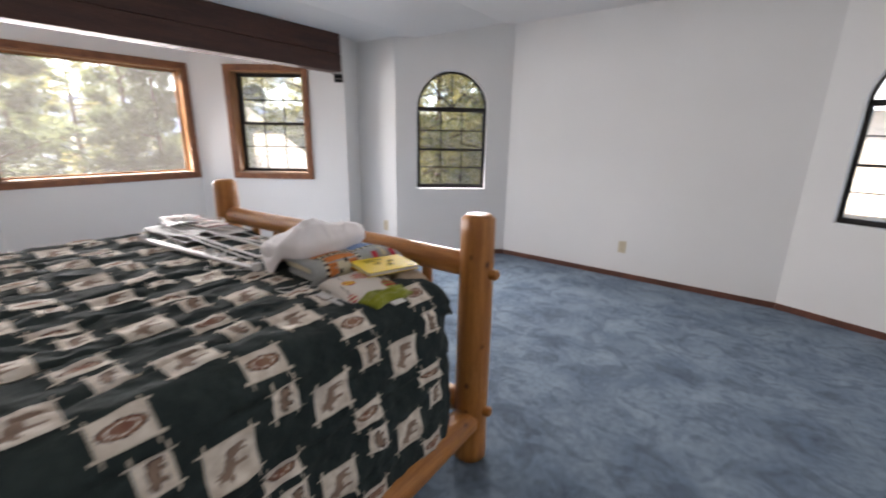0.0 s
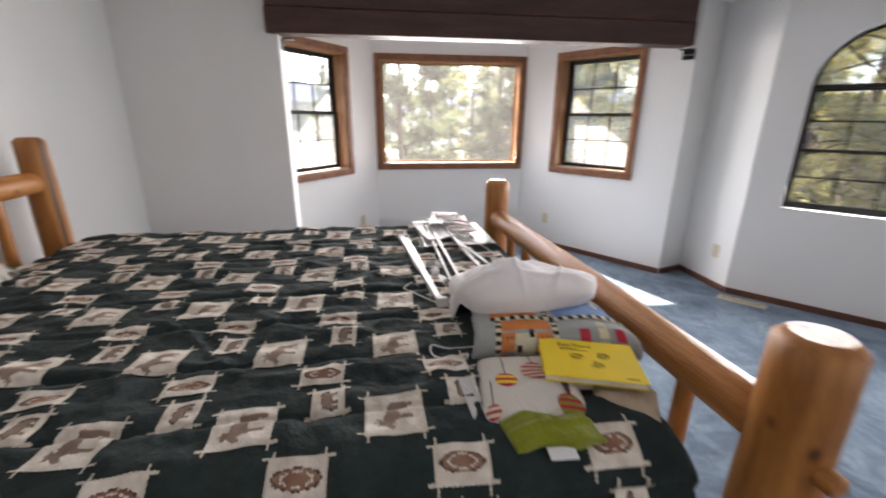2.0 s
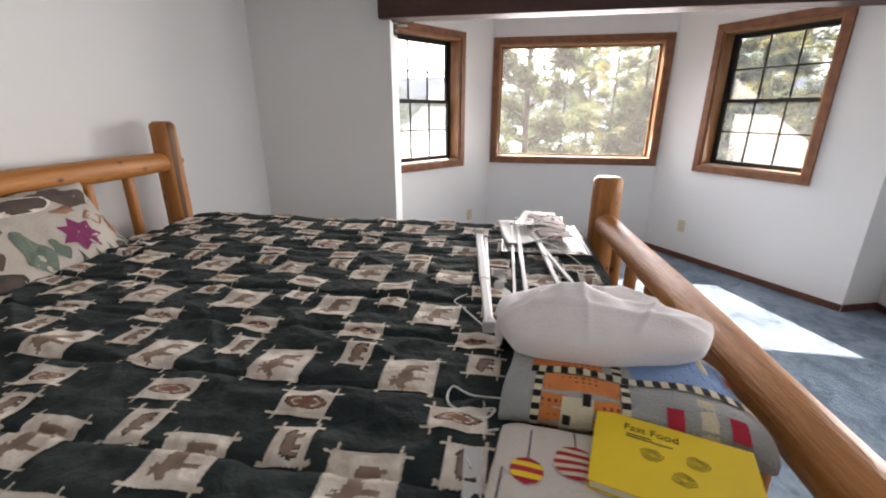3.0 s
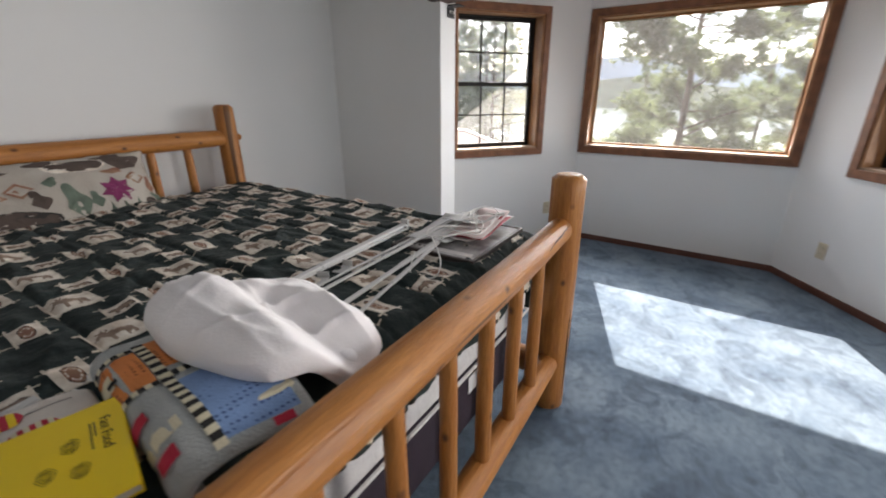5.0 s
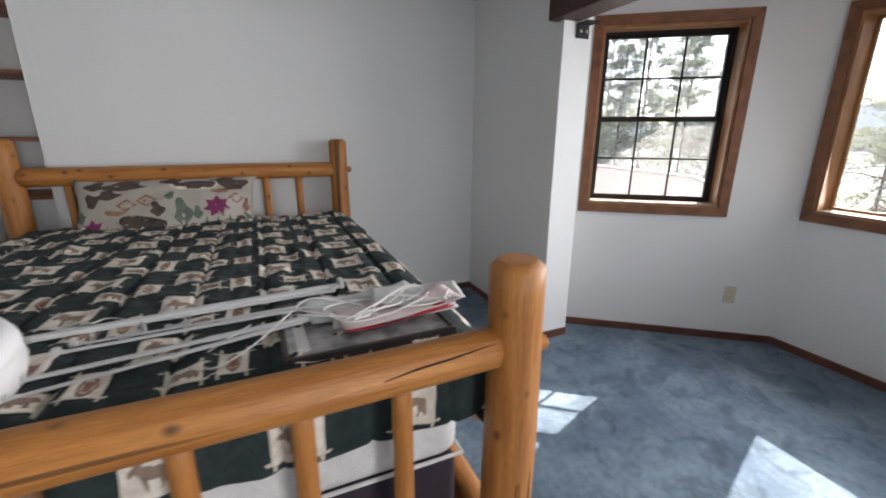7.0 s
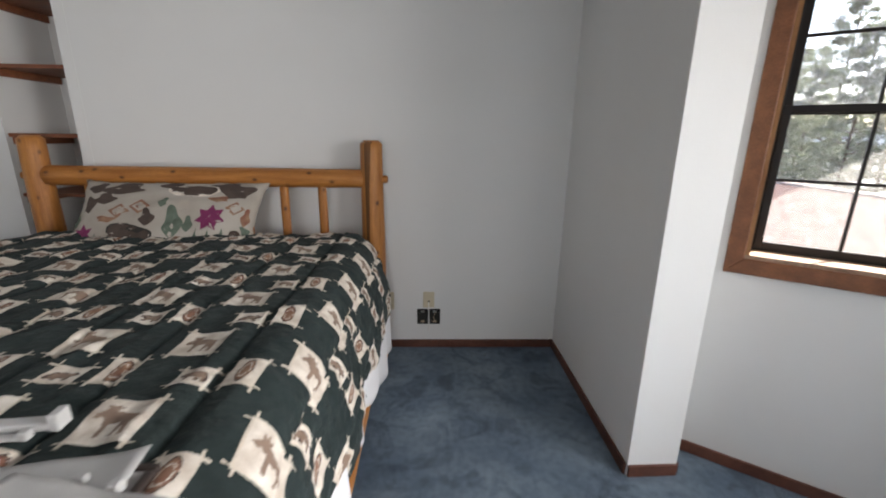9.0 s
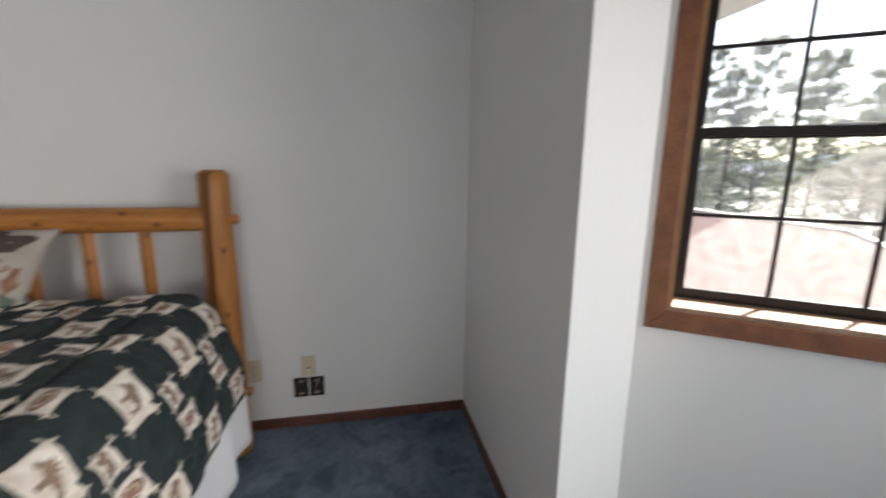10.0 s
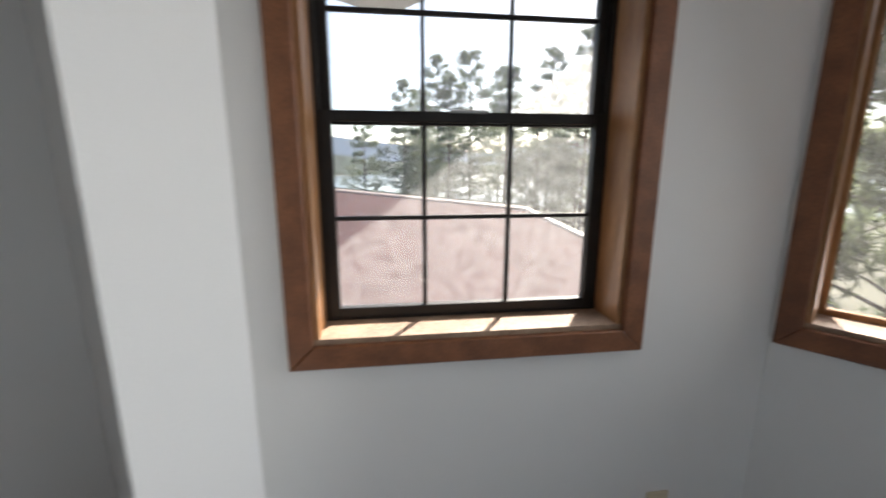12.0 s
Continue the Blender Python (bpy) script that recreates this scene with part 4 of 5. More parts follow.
BARK = mat("grey_brown_bark", (0.10, 0.065, 0.045), 0.95, vary=0.5, scale=6, bump=0.8, bump_scale=14, stretch=(3, 3, 0.6))


def needle_material(name, c1, c2):
    """Needles that let some light through."""
    m = bpy.data.materials.new(name)
    m.use_nodes = True
    n, l = m.node_tree.nodes, m.node_tree.links
    n.clear()
    out, mx = n.new("ShaderNodeOutputMaterial"), n.new("ShaderNodeMixShader")
    d, t = n.new("ShaderNodeBsdfDiffuse"), n.new("ShaderNodeBsdfTranslucent")
    nz, cr, tc, oi = n.new("ShaderNodeTexNoise"), n.new("ShaderNodeValToRGB"), n.new("ShaderNodeTexCoord"), n.new("ShaderNodeNewGeometry")
    nz.inputs["Scale"].default_value, nz.inputs["Detail"].default_value = 1.4, 6
    cr.color_ramp.elements[0].position, cr.color_ramp.elements[1].position = 0.35, 0.65
    cr.color_ramp.elements[0].color, cr.color_ramp.elements[1].color = (*c2, 1), (*c1, 1)
    l.new(tc.outputs["Object"], nz.inputs["Vector"])
    l.new(nz.outputs["Fac"], cr.inputs["Fac"])
    l.new(cr.outputs["Color"], d.inputs[0])
    l.new(cr.outputs["Color"], t.inputs[0])
    mx.inputs[0].default_value = 0.72
    l.new(d.outputs[0], mx.inputs[1])
    l.new(t.outputs[0], mx.inputs[2])
    l.new(mx.outputs[0], out.inputs[0])
    return m


NEEDLE = needle_material("pine_needles", (0.17, 0.20, 0.11), (0.10, 0.13, 0.075))
NEEDLE_Y = needle_material("yellow_green_pine_needles", (0.36, 0.33, 0.13), (0.19, 0.20, 0.09))


def pine(seed, height, spread, first, tufts, needle=NEEDLE):
    """A pine: tapered leaning trunk, drooping limbs in whorls, and tufts of needles."""
    rnd = random.Random(seed)
    root = empty("pine_tree", Matrix.Identity(4), "tall pine tree with open branches and needle tufts", "tree", "pine trees")
    lean = Vector((rnd.uniform(-0.3, 0.3), rnd.uniform(-0.3, 0.3), 0))
    tpt = [Vector((0, 0, 0)) + lean * (t ** 1.5) + Vector((0, 0, height * t)) for t in [k / 12 for k in range(13)]]
    bm = tube_mesh(tpt, [0.02 + height * 0.0075 * (1 - k / 12) for k in range(13)], 9)
    verts, faces = [], []
    z = first * height
    while z < height * 0.97:
        t = z / height
        reach = spread * (1 - 0.85 * (t - first) / (1 - first)) * rnd.uniform(0.7, 1.15)
        for w in range(rnd.randint(3, 5)):
            a = rnd.uniform(0, math.tau)
            d = Vector((math.cos(a), math.sin(a), 0))
            p = lean * (t ** 1.5) + Vector((0, 0, z + rnd.uniform(-0.15, 0.15)))
            rise = rnd.uniform(-0.3, 0.5) + 0.5 * (t - first)
            line = [p + d * reach * s + Vector((0, 0, reach * (rise * s - 0.18 * s * s * 1.6 + 0.14 * s ** 3))) + Vector((rnd.uniform(-1, 1), rnd.uniform(-1, 1), 0)) * 0.05 * reach * s for s in (0, 0.25, 0.5, 0.75, 1.0)]
            tube_mesh(line, [max(0.008, 0.014 * reach * (1 - 0.85 * s)) for s in (0, 0.25, 0.5, 0.75, 1.0)], 5, bm)
            twigs = []
            for k in range(5):
                s = rnd.uniform(0.3, 0.95)
                i = min(3, int(s * 4))
                q0 = line[i].lerp(line[i + 1], s * 4 - i)
                side = Vector((-d.y, d.x, 0)) * rnd.choice((-1, 1)) * rnd.uniform(0.5, 1.0) + d * rnd.uniform(0.2, 0.9) + Vector((0, 0, rnd.uniform(-0.25, 0.75)))
                q1 = q0 + side.normalized() * reach * rnd.uniform(0.16, 0.34) * (1.25 - s)
                tube_mesh([q0, q0.lerp(q1, 0.5) + Vector((0, 0, 0.02)), q1], [0.008, 0.006, 0.004], 4, bm)
                twigs.append((q0, q1))
            for k in range(tufts):
                if k % 3:
                    q0, q1 = twigs[k % 5]
                    c = q0.lerp(q1, rnd.uniform(0.35, 1.05))
                else:
                    s = rnd.uniform(0.35, 1.0)
                    i = min(3, int(s * 4))
                    c = line[i].lerp(line[i + 1], s * 4 - i)
                c = c + Vector((rnd.gauss(0, 1), rnd.gauss(0, 1), rnd.gauss(0.2, 1))) * (0.05 + 0.05 * reach)
                for q in range(18):
                    v = Vector((rnd.gauss(0, 1), rnd.gauss(0, 1), rnd.gauss(0.35, 0.8))).normalized()
                    ln = rnd.uniform(0.09, 0.19)
                    side = v.orthogonal().normalized() * 0.011
                    side.rotate(Euler((rnd.uniform(0, 3), rnd.uniform(0, 3), 0)))
                    b = len(verts)
                    verts += [c - side, c + side, c + v * ln]
                    faces.append((b, b + 1, b + 2))
        z += rnd.uniform(0.28, 0.5)
    part("trunk", bm, BARK, root, smooth=True)
    me = bpy.data.meshes.new("crown")
    me.from_pydata([tuple(v) for v in verts], [], faces)
    me.materials.append(needle)
    crown = new("crown", me)
    crown.parent = root
    return root


# southern pines: base colour lightened to stand in for the hazy glare over them
NEEDLE_S = needle_material("haze_paled_grey_green_needles", (0.24, 0.27, 0.20), (0.15, 0.18, 0.13))
NEAR_PINE = (-9.5, 0.93)
P1 = pine(11, 9.5, 2.45, 0.06, 75)
P2 = pine(12, 12.0, 2.6, 0.2, 36, NEEDLE_Y)
P3 = pine(13, 8.0, 1.9, 0.1, 36)
P1.matrix_world = pose(*NEAR_PINE, -3.6, 0, 0, 20)
P2.matrix_world = pose(-8.4, 6.4, -3.6, 0, 0, 60)
P3.matrix_world = pose(-12.8, 4.6, -3.7)
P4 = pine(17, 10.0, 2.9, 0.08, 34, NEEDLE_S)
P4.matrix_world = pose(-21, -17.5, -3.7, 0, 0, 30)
spots = [(P1, -13.5, 4.2, 150, .9), (P2, -7.2, 8.4, 200, 1.0), (P2, -5.2, 9.4, 90, 0.95), (P2, -3.8, 9.9, 10, 1.1), (P2, -7.4, 9.8, 250, 1.1), (P3, -14, 7.5, 45, 1.2), (P2, -18, 10, 30, 1.2),
         (P2, -2.0, 9.6, 310, 0.9), (P3, -16, 2.2, 260, 1.0), (P2, -22, 5, 15, 1.0), (P1, -20, -1.5, 100, 0.55), (P3, -24, 1.5, 210, 0.6), (P2, -12, 14, 160, 1.1), (P3, -19, 7, 80, 1.1), (P1, -26, 4.5, 20, 1.0), (P1, -11.5, 6.0, 320, 0.8),
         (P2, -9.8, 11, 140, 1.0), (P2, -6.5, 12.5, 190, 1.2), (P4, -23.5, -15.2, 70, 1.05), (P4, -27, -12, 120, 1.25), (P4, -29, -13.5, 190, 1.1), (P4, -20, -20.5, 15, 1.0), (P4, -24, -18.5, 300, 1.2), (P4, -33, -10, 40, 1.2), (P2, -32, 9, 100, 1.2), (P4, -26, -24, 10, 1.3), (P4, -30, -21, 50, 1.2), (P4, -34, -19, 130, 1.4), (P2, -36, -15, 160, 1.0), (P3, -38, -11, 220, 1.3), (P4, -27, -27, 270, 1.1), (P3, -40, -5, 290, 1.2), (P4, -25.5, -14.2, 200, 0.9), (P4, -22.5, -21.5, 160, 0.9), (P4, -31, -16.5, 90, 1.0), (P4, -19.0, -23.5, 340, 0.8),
         (P3, -8.5, 13, 20, 0.75), (P2, -10.5, 15, 75, 0.7), (P3, -12.5, 12.5, 140, 0.8), (P3, -6.5, 15.5, 220, 0.75), (P2, -14, 16, 300, 0.8), (P3, -4.5, 14, 260, 0.7), (P3, -2.0, 14.5, 110, 0.75), (P2, -9.5, 17.5, 30, 0.8), (P3, -11.5, 18.5, 190, 0.9), (P3, -16.5, 13.5, 60, 0.8)]
for k, (src, x, y, a, s) in enumerate(spots):
    copy_thing(src, pose(x, y, -3.7, 0, 0, a) @ Matrix.Diagonal((s, s, s, 1)))

# lower red roof outside the bay
ROOFRED = mat("dark_red_metal_roof", (0.075, 0.018, 0.020), 0.85, vary=0.25, scale=2, bump=0.05, bump_scale=20)
ROOFEDGE = mat("pale_roof_edge", (0.55, 0.42, 0.36), 0.5, vary=0.1)


def roof_pt(a, b, lift=0.0):
    n1, n2, e1, e2 = Vector((-4.5, -2.9, -0.30)), Vector((-8.3, -0.5, -0.10)), Vector((-6.2, -6.4, 0.86)), Vector((-8.45, -2.85, 0.57))
    return n1.lerp(n2, a).lerp(e1.lerp(e2, a), b) + Vector((0, 0, lift))


roof = empty("lower_roof", Matrix.Identity(4), "dark red metal roof of a lower wing with pale edge trim", "roof")
bm = grid_surface(lambda a, b: roof_pt(a, b), 8, 8)
sh = part("roof_sheet", bm, ROOFRED, roof)
sh.modifiers.new("thickness", "SOLIDIFY").thickness = 0.08
for k in range(1, 9):
    part("seam", tube_mesh([roof_pt(0.03 + 0.1 * (k % 3), k / 9, 0.05), roof_pt(0.97 - 0.08 * (k % 2), k / 9, 0.05)], 0.013, 5), ROOFEDGE, roof)
part("edge_trim", tube_mesh([roof_pt(0, 1, 0.06), roof_pt(1, 1, 0.06)], 0.05, 6), ROOFEDGE, roof)
part("edge_trim", tube_mesh([roof_pt(1, 0, 0.06), roof_pt(1, 1, 0.06)], 0.05, 6), ROOFEDGE, roof)
part("wall", box(-7.6, -5.6, -4.6, -2.9, -3.8, -0.5), SILLWOOD, roof)

# eave of the house over the south bay window
EAVE = mat("weathered_red_eave", (0.30, 0.16, 0.14), 0.7, vary=0.2, scale=4)
ev = finish("eave", box(-0.3, 1.1, 0.19, 0.62, 2.30, 2.36, 0.01), EAVE)
ev.matrix_world = L_M
tagged(ev, "weathered reddish eave board outside the bay", "eave", kind="structure")

# pale neighbouring house
SNOWROOF = mat("snow_dusted_roof", (0.60, 0.63, 0.70), 0.8, vary=0.15, scale=1.5, stretch=(0.3, 3, 3))
SIDING = mat("pale_siding", (0.62, 0.56, 0.48), 0.8, vary=0.08, scale=2, bump=0.3, bump_scale=6, stretch=(0.2, 0.2, 5))
house = empty("neighbour_house", pose(5.2, 19.0, -3.6, 0, 0, -12), "pale two storey house with porch rail beyond the trees", "house")
part("wall", box(-6, 6, 0, 8, 0, 6.0), SIDING, house)
bm = bmesh.new()
vs = [bm.verts.new(p) for p in ((-6.6, -0.6, 5.9), (6.6, -0.6, 5.9), (6.6, 8.6, 5.9), (-6.6, 8.6, 5.9), (-6.6, 4, 9.0), (6.6, 4, 9.0))]
for f in ((0, 1, 5, 4), (2, 3, 4, 5), (0, 4, 3), (1, 2, 5), (0, 3, 2, 1)):
    bm.faces.new([vs[i] for i in f])
part("roof", bm, SNOWROOF, house)
for x in (-4, -1.2, 1.6, 4.4):
    part("window", box(x - 0.5, x + 0.5, -0.05, 0.02, 3.6, 5.0, 0.02), BLACKAL, house)
part("porch_floor", box(-6, 6, -1.6, -0.02, 2.75, 2.9), SIDING, house)
part("rail", box(-6, 6, -1.6, -1.52, 3.75, 3.85), WHITECLOTH, house)
for k in range(40):
    x = -5.9 + k * 0.3
    part("baluster", box(x - 0.025, x + 0.025, -1.58, -1.54, 2.9, 3.75), WHITECLOTH, house)

# ---- things lying on the bed, in the bed's frame ----
BEDTOP = TOP + 0.012
FLEECE = mat("white_plush_fleece", (0.84, 0.80, 0.80), 0.95, vary=0.04, scale=8, bump=0.2, bump_scale=220, sheen=0.5, spec=0.1)
GREYFLEECE = mat("grey_fleece", (0.40, 0.42, 0.41), 0.95, vary=0.18, scale=14, bump=0.5, bump_scale=200, sheen=0.3)
ORANGE = dotted_material("orange_dotted_fleece", (0.72, 0.24, 0.07), (0.22, 0.06, 0.02), 95)
BLUEF = dotted_material("blue_dotted_fleece", (0.20, 0.32, 0.56), (0.05, 0.09, 0.22), 95)
BLACKF = mat("black_fleece", (0.018, 0.016, 0.015), 0.95, vary=0.3, scale=40)
CREAMF = mat("cream_fleece", (0.72, 0.66, 0.48), 0.95, vary=0.1, scale=40, bump=0.3, bump_scale=200)
REDF = mat("red_fleece", (0.50, 0.03, 0.06), 0.95, vary=0.2, scale=40)
WHITEPLASTIC = mat("white_enamelled_rod", (0.60, 0.59, 0.58), 0.45, vary=0.05, scale=10)
PAPER = mat("pale_printed_paper", (0.70, 0.66, 0.64), 0.6, vary=0.1, scale=15)
PINKPAPER = mat("pink_tissue_paper", (0.72, 0.58, 0.56), 0.7, vary=0.2, scale=12)
REDPAPER = mat("red_card", (0.42, 0.03, 0.05), 0.5, vary=0.1, scale=12)
DARKFRAME = mat("dark_brown_frame", (0.05, 0.035, 0.03), 0.45, vary=0.3, scale=20)
PRINTGREY = mat("grey_picture_print", (0.13, 0.12, 0.12), 0.3, scale=22, color2=(0.46, 0.44, 0.43))
YELLOW = mat("yellow_book_cover", (0.88, 0.62, 0.006), 0.45, vary=0.05, scale=12)
PAGES = mat("book_pages", (0.72, 0.66, 0.55), 0.9, vary=0.1, scale=30, stretch=(1, 1, 30))
INK = mat("dark_ink", (0.07, 0.05, 0.01), 0.7)
LIME = mat("lime_terry_cloth", (0.25, 0.275, 0.008), 0.95, vary=0.25, scale=25, bump=0.6, bump_scale=150, sheen=0.3)
TOWELW = mat("cream_printed_towel", (0.74, 0.68, 0.62), 0.95, vary=0.06, scale=12, bump=0.4, bump_scale=150)
BEIGE = mat("beige_woven_bag", (0.45, 0.35, 0.26), 0.9, vary=0.2, scale=30, bump=0.5, bump_scale=90)
CLEARP = mat("cloudy_plastic", (0.58, 0.57, 0.56), 0.55, vary=0.15, scale=20)
CORD = mat("white_cord", (0.75, 0.73, 0.70), 0.7)


def soft_form(w, d, h, fn, nu=56, nv=40, base=None):
    """A closed soft form: a domed sheet on a flat base, shaped by fn(a, b, z)."""
    def dome(a, b):
        x, y = a * 2 - 1, b * 2 - 1
        e = max(0.0, 1 - abs(x) ** 3.2) ** 0.42 * max(0.0, 1 - abs(y) ** 3.2) ** 0.42
        return Vector(fn(x, y, e))
    bm = grid_surface(dome, nu, nv)
    edge = [v for v in bm.verts if v.is_boundary]
    low = {v: bm.verts.new((v.co.x * 0.95, v.co.y * 0.97, base(v.co.x) if base else 0.0)) for v in edge}
    for e in [e for e in bm.edges if e.is_boundary]:
        a, b = e.verts
        if a in low and b in low:
            bm.faces.new((a, b, low[b], low[a]))
    return bm


# folded patchwork fleece
FW, FD, FH = 0.115, 0.200, 0.080
fleece_m = BED @ pose(0.420, 0.886, BEDTOP - 0.004, 0, 0, -6)


def fleece_pt(a, b, lift=0.0):
    """Over the top and round the long near edge: a from 0 (far edge, on top) to 1 (near edge, at the base)."""
    s = a * 0.33
    if s < 0.17:
        x, z, nx, nz = -0.085 + s, FH, 0, 1
    else:
        r = FH / 2
        t = min((s - 0.17) / (math.pi * r), 1.0) * math.pi
        x, z, nx, nz = 0.085 + r * math.sin(t), r + r * math.cos(t), math.sin(t), math.cos(t)
    w = 0.006 * noise.noise(Vector((a * 4, b * 5, 1))) + lift
    return Vector((x + nx * w, (b - 0.5) * 2 * FD * (1 - 0.03 * math.sin(a * 6)), z + nz * w - (0.008 if b < 0.5 else 0.055 * (1 - 0.8 * a)) * abs(b * 2 - 1) ** 4))


bm = grid_surface(lambda a, b: fleece_pt(a, b), 26, 30)
fleece = finish("fleece_blanket", bm, GREYFLEECE, smooth=True)
fleece.matrix_world = fleece_m
tagged(fleece, "folded grey fleece blanket with bright patchwork squares on the comforter", "blanket")
thicken(fleece, 0.012)
part("fold", box(-0.082, 0.086, -0.188, 0.150, 0.004, 0.032, 0.013, 3), GREYFLEECE, fleece, "inner folded layer")
part("fold", box(-0.084, 0.080, -0.190, 0.150, 0.034, 0.068, 0.011, 3), CREAMF, fleece, "inner folded layer")


def fleece_patch(a0, a1, b0, b1, material, name="patch", lift=0.0018, n=6):
    part(name, grid_surface(lambda a, b: fleece_pt(a0 + (a1 - a0) * a, b0 + (b1 - b0) * b, lift), n, n), material, fleece, smooth=True)


fleece_patch(0.46, 0.96, 0.16, 0.46, ORANGE)
fleece_patch(0.05, 0.42, 0.52, 0.95, BLUEF)
fleece_patch(0.06, 0.40, 0.10, 0.40, ORANGE)
fleece_patch(0.60, 0.88, 0.24, 0.36, CREAMF, lift=0.003)
for a, b in ((0.70, 0.26), (0.60, 0.33), (0.84, 0.33)):
    fleece_patch(a - 0.02, a + 0.03, b - 0.012, b + 0.018, BLACKF, "dot", 0.0045, 3)
fleece_patch(0.58, 0.70, 0.62, 0.68, REDF, lift=0.0035, n=3)
fleece_patch(0.10, 0.20, 0.955, 0.985, REDF, lift=0.0035, n=3)
fleece_patch(0.56, 0.66, 0.84, 0.90, REDF, lift=0.0035, n=3)
fleece_patch(0.50, 0.92, 0.74, 0.80, CREAMF, lift=0.003, n=4)
fleece_patch(0.88, 1.0, 0.14, 0.50, REDF, lift=0.0032, n=4)
for k in range(14):
    b = 0.10 + k * 0.062
    fleece_patch(0.40, 0.455, b, b + 0.031, BLACKF, "check", 0.003, 2)
    fleece_patch(0.40, 0.455, b + 0.031, b + 0.062, CREAMF, "check", 0.003, 2)
for k in range(8):
    a = 0.46 + k * 0.062
    for b in (0.125, 0.465):
        fleece_patch(a, a + 0.031, b, b + 0.032, BLACKF, "check", 0.003, 2)
        fleece_patch(a + 0.031, a + 0.062, b, b + 0.032, CREAMF, "check", 0.003, 2)
for k in range(7):
    a = 0.03 + k * 0.056
    fleece_patch(a, a + 0.028, 0.44, 0.48, BLACKF, "check", 0.003, 2)
    fleece_patch(a + 0.028, a + 0.056, 0.44, 0.48, CREAMF, "check", 0.003, 2)

# crumpled white plush blanket, lying half on the folded fleece
def on_fleece(px):
    """How high the blanket's underside lies, px metres across: on the bed, then up on the folded fleece."""
    t = max(0.0, min(1.0, (px + 0.02) / 0.09))
    return 0.078 * t * t * (3 - 2 * t)


def plush(x, y, e):
    px = x * math.sqrt(1 - 0.42 * y * y) * 0.160 * (1 + 0.05 * noise.noise(Vector((y * 1.5, 0.2, 7)))) - 0.006 * y
    py = y * math.sqrt(1 - 0.34 * x * x) * 0.208 * (1 + 0.04 * noise.noise(Vector((x * 1.5, 3.2, 7)))) - 0.012 * x
    swirl = x * 0.7 + y * 0.8 + 0.5 * noise.noise(Vector((x * 1.1, y * 1.1, 2)))
    h = 0.092 + 0.026 * math.exp(-((y + 0.42) / 0.36) ** 2 - ((x + 0.1) / 0.8) ** 2) - 0.022 * max(0.0, y) + 0.022 * math.exp(-((x + 0.62) / 0.3) ** 2)
    h += 0.014 * noise.noise(Vector((x * 1.5 + 3, y * 1.7, 0.4))) + 0.010 * (1 - abs(math.sin(2.6 * swirl + 0.5))) ** 2 - 0.014 * math.exp(-((y + 0.08 - 0.5 * x) / 0.10) ** 2) * (0.5 - 0.5 * x)
    h += 0.009 * (1 - abs(math.sin(4.4 * (x * 0.9 - y * 0.35) + 1.1 * swirl))) ** 3 + 0.008 * (1 - abs(math.sin(6.5 * (y * 0.9 + x * 0.3) + 1.5 * noise.noise(Vector((x * 2, y * 2, 5)))))) ** 4 + 0.004 * noise.noise(Vector((x * 6, y * 5, 9)))
    bulge = 1 + 0.07 * math.sin(math.pi * e)
    lift = on_fleece(px)
    return px * bulge, py * bulge, lift + max(0.010, e * h + 0.012 * min(1.0, e * 4))


blanket = finish("white_blanket", soft_form(0, 0, 0, plush, 90, 80, on_fleece), FLEECE, smooth=True)
blanket.matrix_world = BED @ pose(0.282, 0.868, BEDTOP - 0.006, 0, 0, 2)
part("rolled_edge", tube_mesh(smooth_line([(0.03, -0.185, 0.085), (-0.07, -0.172, 0.090), (-0.130, -0.06, 0.086), (-0.135, 0.07, 0.066), (-0.095, 0.15, 0.050), (-0.01, 0.185, 0.040)], 7), [0.014] + [0.025 + 0.005 * math.sin(k * 0.6) for k in range(34)] + [0.016], 14), FLEECE, blanket, smooth=True)
tagged(blanket, "crumpled white plush blanket lying on the comforter", "blanket")

# printed holiday towel and lime cloth
towel_m = BED @ pose(0.640, 0.762, BEDTOP - 0.002, 0, 0, -6)


def towel_pt(a, b, lift=0.0):
    x, y = a * 2 - 1, b * 2 - 1
    e = max(0.0, 1 - abs(x) ** 4) ** 0.4 * max(0.0, 1 - abs(y) ** 4) ** 0.4
    return Vector((x * 0.105, y * 0.105 * (1 + 0.06 * x), e * (0.036 + 0.006 * noise.noise(Vector((x * 2, y * 2, 3)))) + lift - 0.012 * max(0, x)))


towel = finish("printed_towel", grid_surface(lambda a, b: towel_pt(a, b), 26, 26), TOWELW, smooth=True)
towel.matrix_world = towel_m
tagged(towel, "folded cream towel printed with striped red baubles", "towel")
thicken(towel, 0.006)


def bauble(a, b, r, stripes, base=CREAMF):
    for k in range(stripes):
        f0, f1 = -1 + 2 * k / stripes, -1 + 2 * (k + 1) / stripes
        def pt(s, t):
            f = f0 + (f1 - f0) * s
            w = math.sqrt(max(0.0, 1 - f * f))
            return towel_pt(a + f * r, b + (t * 2 - 1) * w * r, 0.002)
        part("stripe", grid_surface(pt, 2, 8), REDF if k % 2 == 0 else base, towel, smooth=True)
    part("string", grid_surface(lambda s, t: towel_pt(max(0.02, a - r - 0.28 * s), b + (t - 0.5) * 0.012, 0.002), 6, 1), GREYBROWN, towel)


